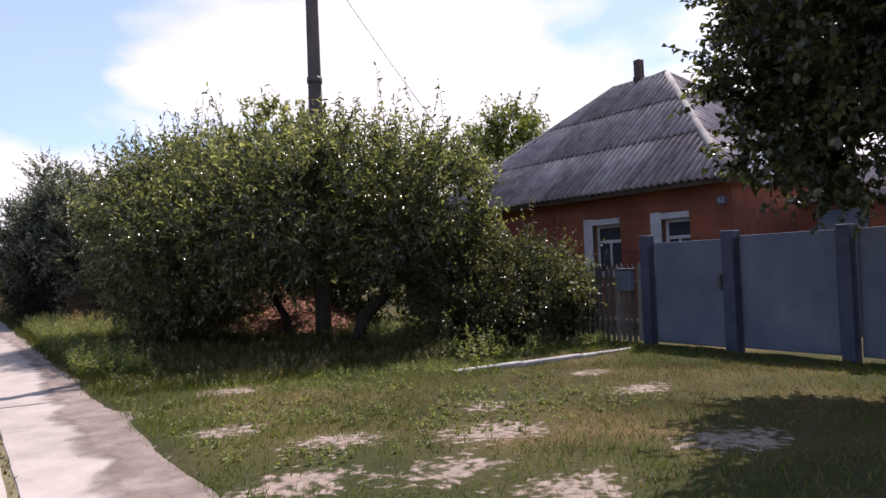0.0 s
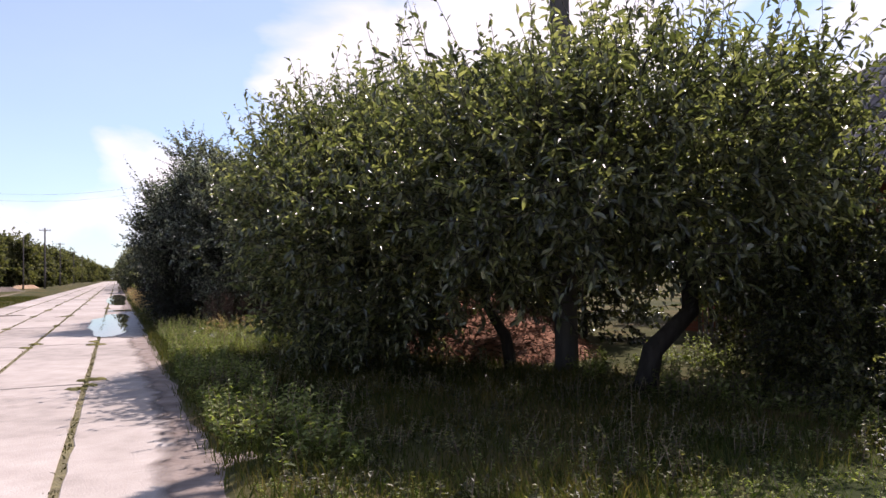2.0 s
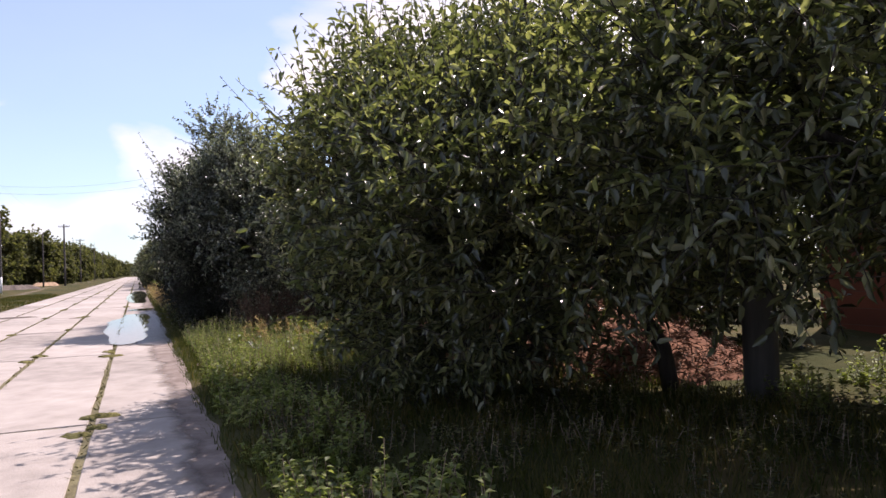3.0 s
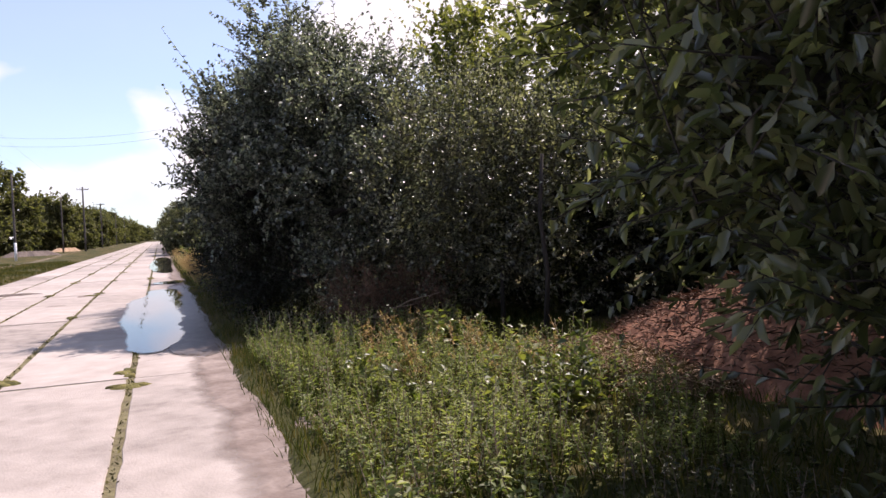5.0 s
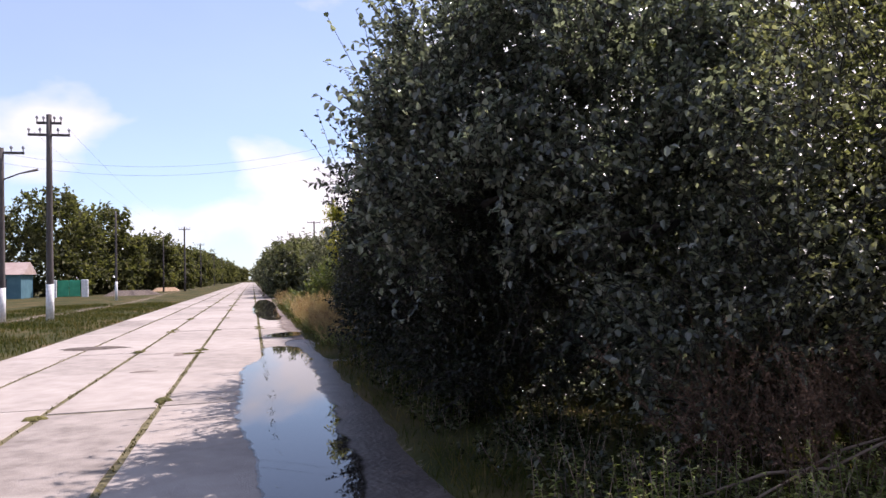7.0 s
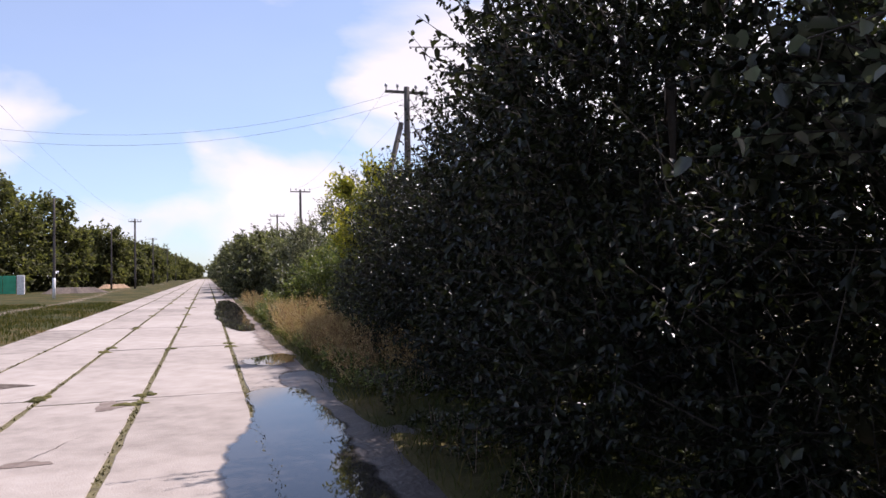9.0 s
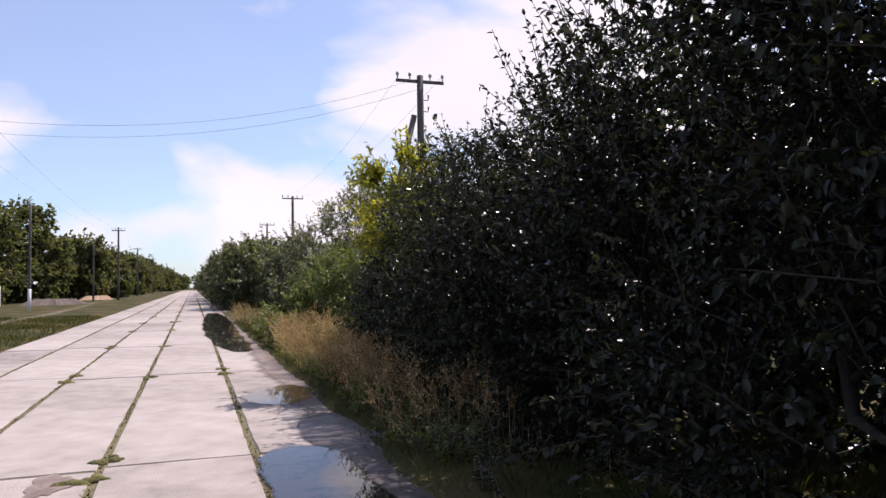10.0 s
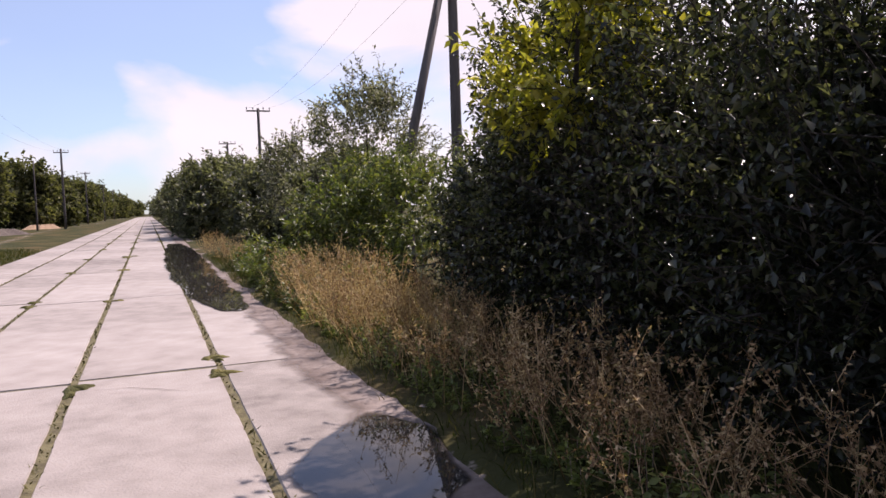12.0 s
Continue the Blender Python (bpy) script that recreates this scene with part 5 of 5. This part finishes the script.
def weeds(name, spots, material, label, leaf=0.05, aspect=0.5, h=0.35, per=26, stems=None):
    """Low leafy weeds: upright stems with leaves all along."""
    s = np.array(spots)
    n = len(s)
    hh = h * (0.45 + rng.random(n) * 0.8) * (0.8 + 0.6 * smooth_noise(s[:, 0], s[:, 1], 1.6, 2.0))
    p = np.stack([s[:, 0], s[:, 1], ground_z(s[:, 0], s[:, 1]) - 0.01], 1)
    d = unit(np.stack([rng.normal(0, 0.22, n), rng.normal(0, 0.22, n), np.ones(n)], 1))
    f = (np.arange(per)[None, :] + rng.random((n, per))) / per
    base = p[:, None, :] + d[:, None, :] * (hh[:, None] * f)[..., None]
    side = unit(rng.normal(size=(n, per, 3)) * np.array([1, 1, 0.45]) + np.array([0, 0, 0.2]))
    size = leaf * (0.6 + 0.8 * rng.random((n, per))) * (1.25 - 0.6 * f)
    up = unit(np.array([0, 0, 1.0]) + rng.normal(scale=0.35, size=(n, per, 3)))
    co, tri = leaf_arrays(base.reshape(-1, 3), side.reshape(-1, 3), up.reshape(-1, 3), size.ravel(), size.ravel() * aspect)
    t = thing(name, (0, 0, 0), label, "weeds", kind="stuff")
    link("leaves", mesh_np("leaves", co, tri), material, t)
    sc, sq = stem_arrays(p, p + d * hh[:, None], np.full(n, 0.004))
    link("stems", mesh_np("stems", sc, sq), stems or M_TWIG, t)


def spots(n, x0, x1, y0, y1, s=1.3, cut=0.0):
    x, y = rng.uniform(x0 * K, x1 * K, n), rng.uniform(y0 * K, y1 * K, n)
    k = smooth_noise(x, y, s, 1.0) > cut
    return np.stack([x[k], y[k]], 1)


weeds("verge_weeds", spots(1500, 1.75, 4.4, 17.6, 24.2, 1.3, -0.5), L_WEED, "lush green weeds on the sunny verge", 0.04, 0.34, 0.4, 34)
weeds("broad_weeds", spots(220, 2.4, 4.5, 18.6, 23.6, 2.1, 0.25), L_BRIGHT, "broad-leaved green weeds among the finer ones", 0.1, 0.6, 0.45, 18)
# darker leaf material than the verge weeds, for shade under the trees
weeds("ground_weeds", spots(2600, 1.8, 7.0, 8.0, 17.6, 2.3, -0.2), L_FENCE, "low leafy weeds under the cherry trees", 0.038, 0.5, 0.19, 15)
weeds("verge_weeds", spots(420, 1.6, 2.5, 9.6, 17.5, 1.1, -0.3), L_WEED, "green weeds along the road edge", 0.06, 0.5, 0.32)
weeds("yard_weeds", spots(1100, 6.4, 9.3, 7.4, 13.4, 1.5, -0.2), L_WEED, "sunny green weeds along the picket fence", 0.05, 0.5, 0.32)
weeds("pale_weeds", spots(1500, 1.6, 6.2, 3.6, 9.4, 1.7, -0.15), L_WEED, "low pale green weeds in the short grass", 0.03, 0.4, 0.1, 16)
# darker leaves than the other weeds, as painted shade
weeds("shade_weeds", spots(900, 1.8, 3.4, 24.0, 37.0, 1.5, -0.3), L_SHADE, "weeds under the roadside trees, coloured dark for shade", 0.05, 0.5, 0.3)
weeds("gap_weeds", spots(700, 1.7, 3.2, 46.5, 56.0, 1.5, -0.3), L_BRIGHT, "broad green weeds by the road edge", 0.09, 0.6, 0.6)


def dry_plants(name, pts, h, label, twigs=9, look_mat=None):
    """Dead branching weeds with small seed heads."""
    s = np.array(pts)
    n = len(s)
    p = np.stack([s[:, 0], s[:, 1], ground_z(s[:, 0], s[:, 1]) - 0.01], 1)
    d = unit(np.stack([rng.normal(-0.25, 0.3, n), rng.normal(0, 0.3, n), np.ones(n)], 1))
    hh = h * (0.6 + 0.6 * rng.random(n))
    tip = p + d * hh[:, None]
    f = rng.uniform(0.35, 1.0, (n, twigs))
    b0 = (p[:, None, :] + d[:, None, :] * (hh[:, None] * f)[..., None]).reshape(-1, 3)
    bd = unit(rng.normal(size=(n * twigs, 3)) * 0.8 + np.repeat(d, twigs, 0) + np.array([-0.1, 0, 0.1]))
    b1 = b0 + bd * (h * 0.28 * rng.uniform(0.5, 1.2, n * twigs))[:, None]
    a, b, r = np.concatenate([p, b0]), np.concatenate([tip, b1]), np.concatenate([np.full(n, 0.004), np.full(n * twigs, 0.002)])
    sc, sq = stem_arrays(a, b, r)
    t = thing(name, (0, 0, 0), label, "weeds", kind="stuff")
    link("stems", mesh_np("stems", sc, sq), look_mat or L_DRY, t)
    m = 9
    base = (b0[:, None, :] + (b1 - b0)[:, None, :] * rng.random((len(b0), m))[..., None]).reshape(-1, 3)
    sz = rng.uniform(0.012, 0.03, len(base))
    co, tri = leaf_arrays(base, rng.normal(size=base.shape), unit(rng.normal(size=base.shape)), sz, sz * 0.5)
    link("seed_heads", mesh_np("seed_heads", co, tri), look_mat or L_DRY, t)


dry_plants("dry_weeds", spots(230, 1.8, 3.0, 36.2, 42.0, 1.5, -0.2), 0.6, "tall dry brown weeds at the road edge")
dry_plants("dry_weeds", spots(300, 1.75, 3.1, 42.6, 48.5, 1.5, -0.4), 0.72, "sunlit dry brown weeds at the road edge")
dry_plants("dry_weeds", spots(120, 1.7, 2.6, 55, 66, 1.5, -0.4), 0.6, "dry brown weeds at the road edge")
dry_plants("dead_brush", spots(100, 3.2, 4.7, 23.7, 25.0, 1.5, -0.5), 0.85, "tangle of dead brown brush under the shrub", 12, M_BRUSH)
weeds("edge_weeds", spots(420, 1.7, 2.5, 35.5, 47.0, 1.5, -0.3), L_WEED, "green weeds at the foot of the dry stalks", 0.05, 0.5, 0.3)
dry_plants("dry_weeds", spots(60, 2.6, 4.2, 19.5, 22.5, 1.5, 0.0), 0.45, "scattered dry stalks in the green weeds")
x, y = scatter(7000, 1.7, 3.2, 42.0, 49.5, lambda x, y: 0.3 + 0.7 * smooth_noise(x, y, 1.9))
tagged(blades(x, y, ground_z(x, y) - 0.01, rng.uniform(0.12, 0.55, len(x)) * (1 + 0.5 * smooth_noise(x, y, 1.1)), rng.uniform(0.004, 0.008, len(x)), 0.9, "dry_grass", L_DRY), "tall dry straw-coloured grass at the road edge", "grass", kind="stuff")
fallen = thing("dead_branch", (2.9, 20.8, 0.1), "bleached dead branches lying in the brush", "branch")
tube("limb", [(-0.5, 0.2, 0.0), (-0.1, 0.12, 0.12), (0.2, 0.0, 0.15), (0.55, -0.12, 0.33), (0.9, -0.3, 0.42)], [0.007, 0.01, 0.009, 0.008, 0.004], M_TWIG, fallen, 6)
tube("limb", [(-0.4, -0.1, 0.05), (-0.05, 0.02, 0.1), (0.3, 0.05, 0.22), (0.7, 0.1, 0.26), (1.1, 0.2, 0.4)], [0.006, 0.009, 0.009, 0.007, 0.004], M_TWIG, fallen, 6)

# straw litter at the foot of the heap
n = 9000
x, y = rng.normal(4.5, 0.4, n), rng.uniform(16.4, 19.0, n)
z = ground_z(x, y) + rng.uniform(0.0, 0.09, n)
sz = rng.uniform(0.05, 0.14, n)
co, tri = leaf_arrays(np.stack([x, y, z], 1), rng.normal(size=(n, 3)) * (1, 1, 0.15), np.tile((0.0, 0.0, 1.0), (n, 1)), sz, sz * 0.12 + 0.004)
tagged(link("straw_litter", mesh_np("straw_litter", co, tri), M_STRAW), "pale straw litter at the foot of the heap", "litter", kind="stuff")
n = 16000
x, y = rng.uniform(4.6, 8.2, n), rng.uniform(12, 20.1, n)
r2 = np.sqrt(((x - 6.2) / 1.8) ** 2 + ((y - 16.05) / 4.0) ** 2)
x, y, r2 = x[r2 < 0.95], y[r2 < 0.95], r2[r2 < 0.95]
z = 1.0 * np.clip(1 - r2 ** 1.6, 0, 1) * (1 + 0.25 * smooth_noise(x, y, 2.2)) + rng.uniform(0, 0.03, len(x))
sz = rng.uniform(0.05, 0.16, len(x))
co, tri = leaf_arrays(np.stack([x, y, z], 1), rng.normal(size=(len(x), 3)) * (1, 1, 0.4), np.tile((0.0, 0.0, 1.0), (len(x), 1)), sz, sz * 0.1 + 0.004)
# darker material than the straw, holding the shade over the heap
tagged(link("heap_litter", mesh_np("heap_litter", co, tri), M_BRUSH), "dry stalks strewn over the clay heap", "litter", kind="stuff")

# hairline cracks in the slabs
for cx, cy, ln, turn in ((-1.0, 34.2, 0.9, 20), (-0.4, 26.5, 0.7, -70), (0.1, 20.3, 0.8, 50), (-1.4, 29.0, 1.0, 80), (0.8, 9.0, 0.7, 10), (-0.6, 37.6, 0.8, -30), (-2.3, 32.0, 1.1, 65), (0.15, 31.8, 0.6, 5)):
    a = radians(turn)
    along, across = np.array((math.cos(a), math.sin(a))), np.array((-math.sin(a), math.cos(a)))
    f = np.linspace(0, 1, 14)
    wander = np.cumsum(rng.normal(0, 0.018, 14))
    half = 0.004 * np.sin(math.pi * (0.05 + 0.9 * f))
    c_pts = np.array((cx, cy)) + along * (f * ln)[:, None] + across * wander[:, None]
    c_co = np.stack([np.c_[c_pts - across * half[:, None], np.full(14, 0.005)], np.c_[c_pts + across * half[:, None], np.full(14, 0.005)]], 1).reshape(-1, 3)
    i = np.arange(13)[:, None] * 2
    tagged(link("slab_crack", mesh_np("slab_crack", c_co, i + [0, 1, 3, 2]), M_DIRT), "thin dark crack in a concrete slab", "crack", "slab cracks")

# moss and small weeds in the joints
n = 420
y = rng.uniform(21.6, 32.0, n)
y = y[smooth_noise(y, y * 0, 1.6) > -0.1]
tagged(blades(LANES[1] + rng.normal(0, 0.022, len(y)), y, np.full(len(y), -0.005), rng.uniform(0.017, 0.032, len(y)), rng.uniform(0.008, 0.016, len(y)), 1.1, "puddle_weeds", M_MOSS), "small dark weeds standing in the puddle along the joint", "weeds", kind="stuff")
jx, jy = [], []
for lx in LANES[1:-1]:
    m = 5200
    yy = rng.uniform(0, 110, m)
    k = rng.random(m) < (0.35 + 0.5 * (smooth_noise(yy, yy * 0 + lx, 1.3) > 0))
    jx.append(lx + rng.normal(0, 0.018, k.sum()))
    jy.append(yy[k])
jx, jy = np.concatenate(jx), np.concatenate(jy)
tagged(blades(jx, jy, np.full(len(jx), -0.012), rng.uniform(0.012, 0.035, len(jx)), rng.uniform(0.008, 0.02, len(jx)), 1.2, "joint_weeds", M_MOSS), "olive moss and small weeds in the slab joints", "weeds", kind="stuff")
p_co, p_fa = [], []
for lx in LANES[1:4]:
    for row in range(16):
        for off in (-0.36, 0.33):
            if lx > -0.1 and any(a * K < FIRST + SLAB * row + off < c * K for a, c in ((24, 37.2), (38.3, 41.4), (47.4, 75))) and lx < 1.3 or rng.random() < 0.18:
                continue
            for sub in range(3):
                cx, cy = lx + rng.normal(0, 0.06), FIRST + SLAB * row + off + rng.normal(0, 0.09)
                rx, ry = rng.uniform(0.04, 0.12), rng.uniform(0.035, 0.09)
                at = len(p_co)
                for ring, (s, z) in enumerate(((1.0, -0.004), (0.75, 0.016), (0.35, 0.026))):
                    for k in range(14):
                        a = 2 * math.pi * k / 14
                        w = s * (1 + 0.28 * math.sin(3 * a + cx * 40 + sub) + 0.15 * rng.normal())
                        p_co.append((cx + rx * w * math.cos(a), cy + ry * w * math.sin(a), z + rng.normal(0, 0.003) * (ring > 0)))
                for ring in range(2):
                    for k in range(14):
                        p, q = at + ring * 14 + k, at + ring * 14 + (k + 1) % 14
                        p_fa.append((p, q, q + 14, p + 14))
                p_fa += [(at + 28 + k, at + 29 + k, at + 40 - k, at + 41 - k) for k in range(6)]
tagged(link("joint_moss", mesh_np("joint_moss", p_co, p_fa, True), M_MOSS), "olive moss pads beside the joint crossings", "moss", kind="stuff")

# ---- road slabs, last ----
slab_kinds = {}
far_co, far_fa, far_n = [], [], 0
for lane in range(5):
    w = LANES[lane] - LANES[lane + 1]
    for row in range(60):
        yc = FIRST + SLAB * (row + 0.5) + (0.0, 0.0, -0.1, 0.25, 0.1)[lane]
        xc = (LANES[lane] + LANES[lane + 1]) / 2
        if row < 26:
            key = (lane, row % 4)
            if key not in slab_kinds:
                slab_kinds[key] = slab_mesh(w, SLAB, lane * 7 + row)
            s = link("slab", slab_kinds[key], None, road)
            s.matrix_basis = pose(xc, yc, random.uniform(-0.004, 0.003), random.uniform(-0.05, 0.05), random.uniform(-0.15, 0.15), 0)
        else:
            g = 0.03
            for z in (0.0,):
                far_co += [(xc - w / 2 + g, yc - SLAB / 2 + g, z), (xc + w / 2 - g, yc - SLAB / 2 + g, z), (xc + w / 2 - g, yc + SLAB / 2 - g, z), (xc - w / 2 + g, yc + SLAB / 2 - g, z)]
            far_fa.append((far_n, far_n + 1, far_n + 2, far_n + 3))
            far_n += 4
tagged(link("far_slabs", mesh_np("far_slabs", far_co, far_fa), M_CONC, road), kind="stuff")
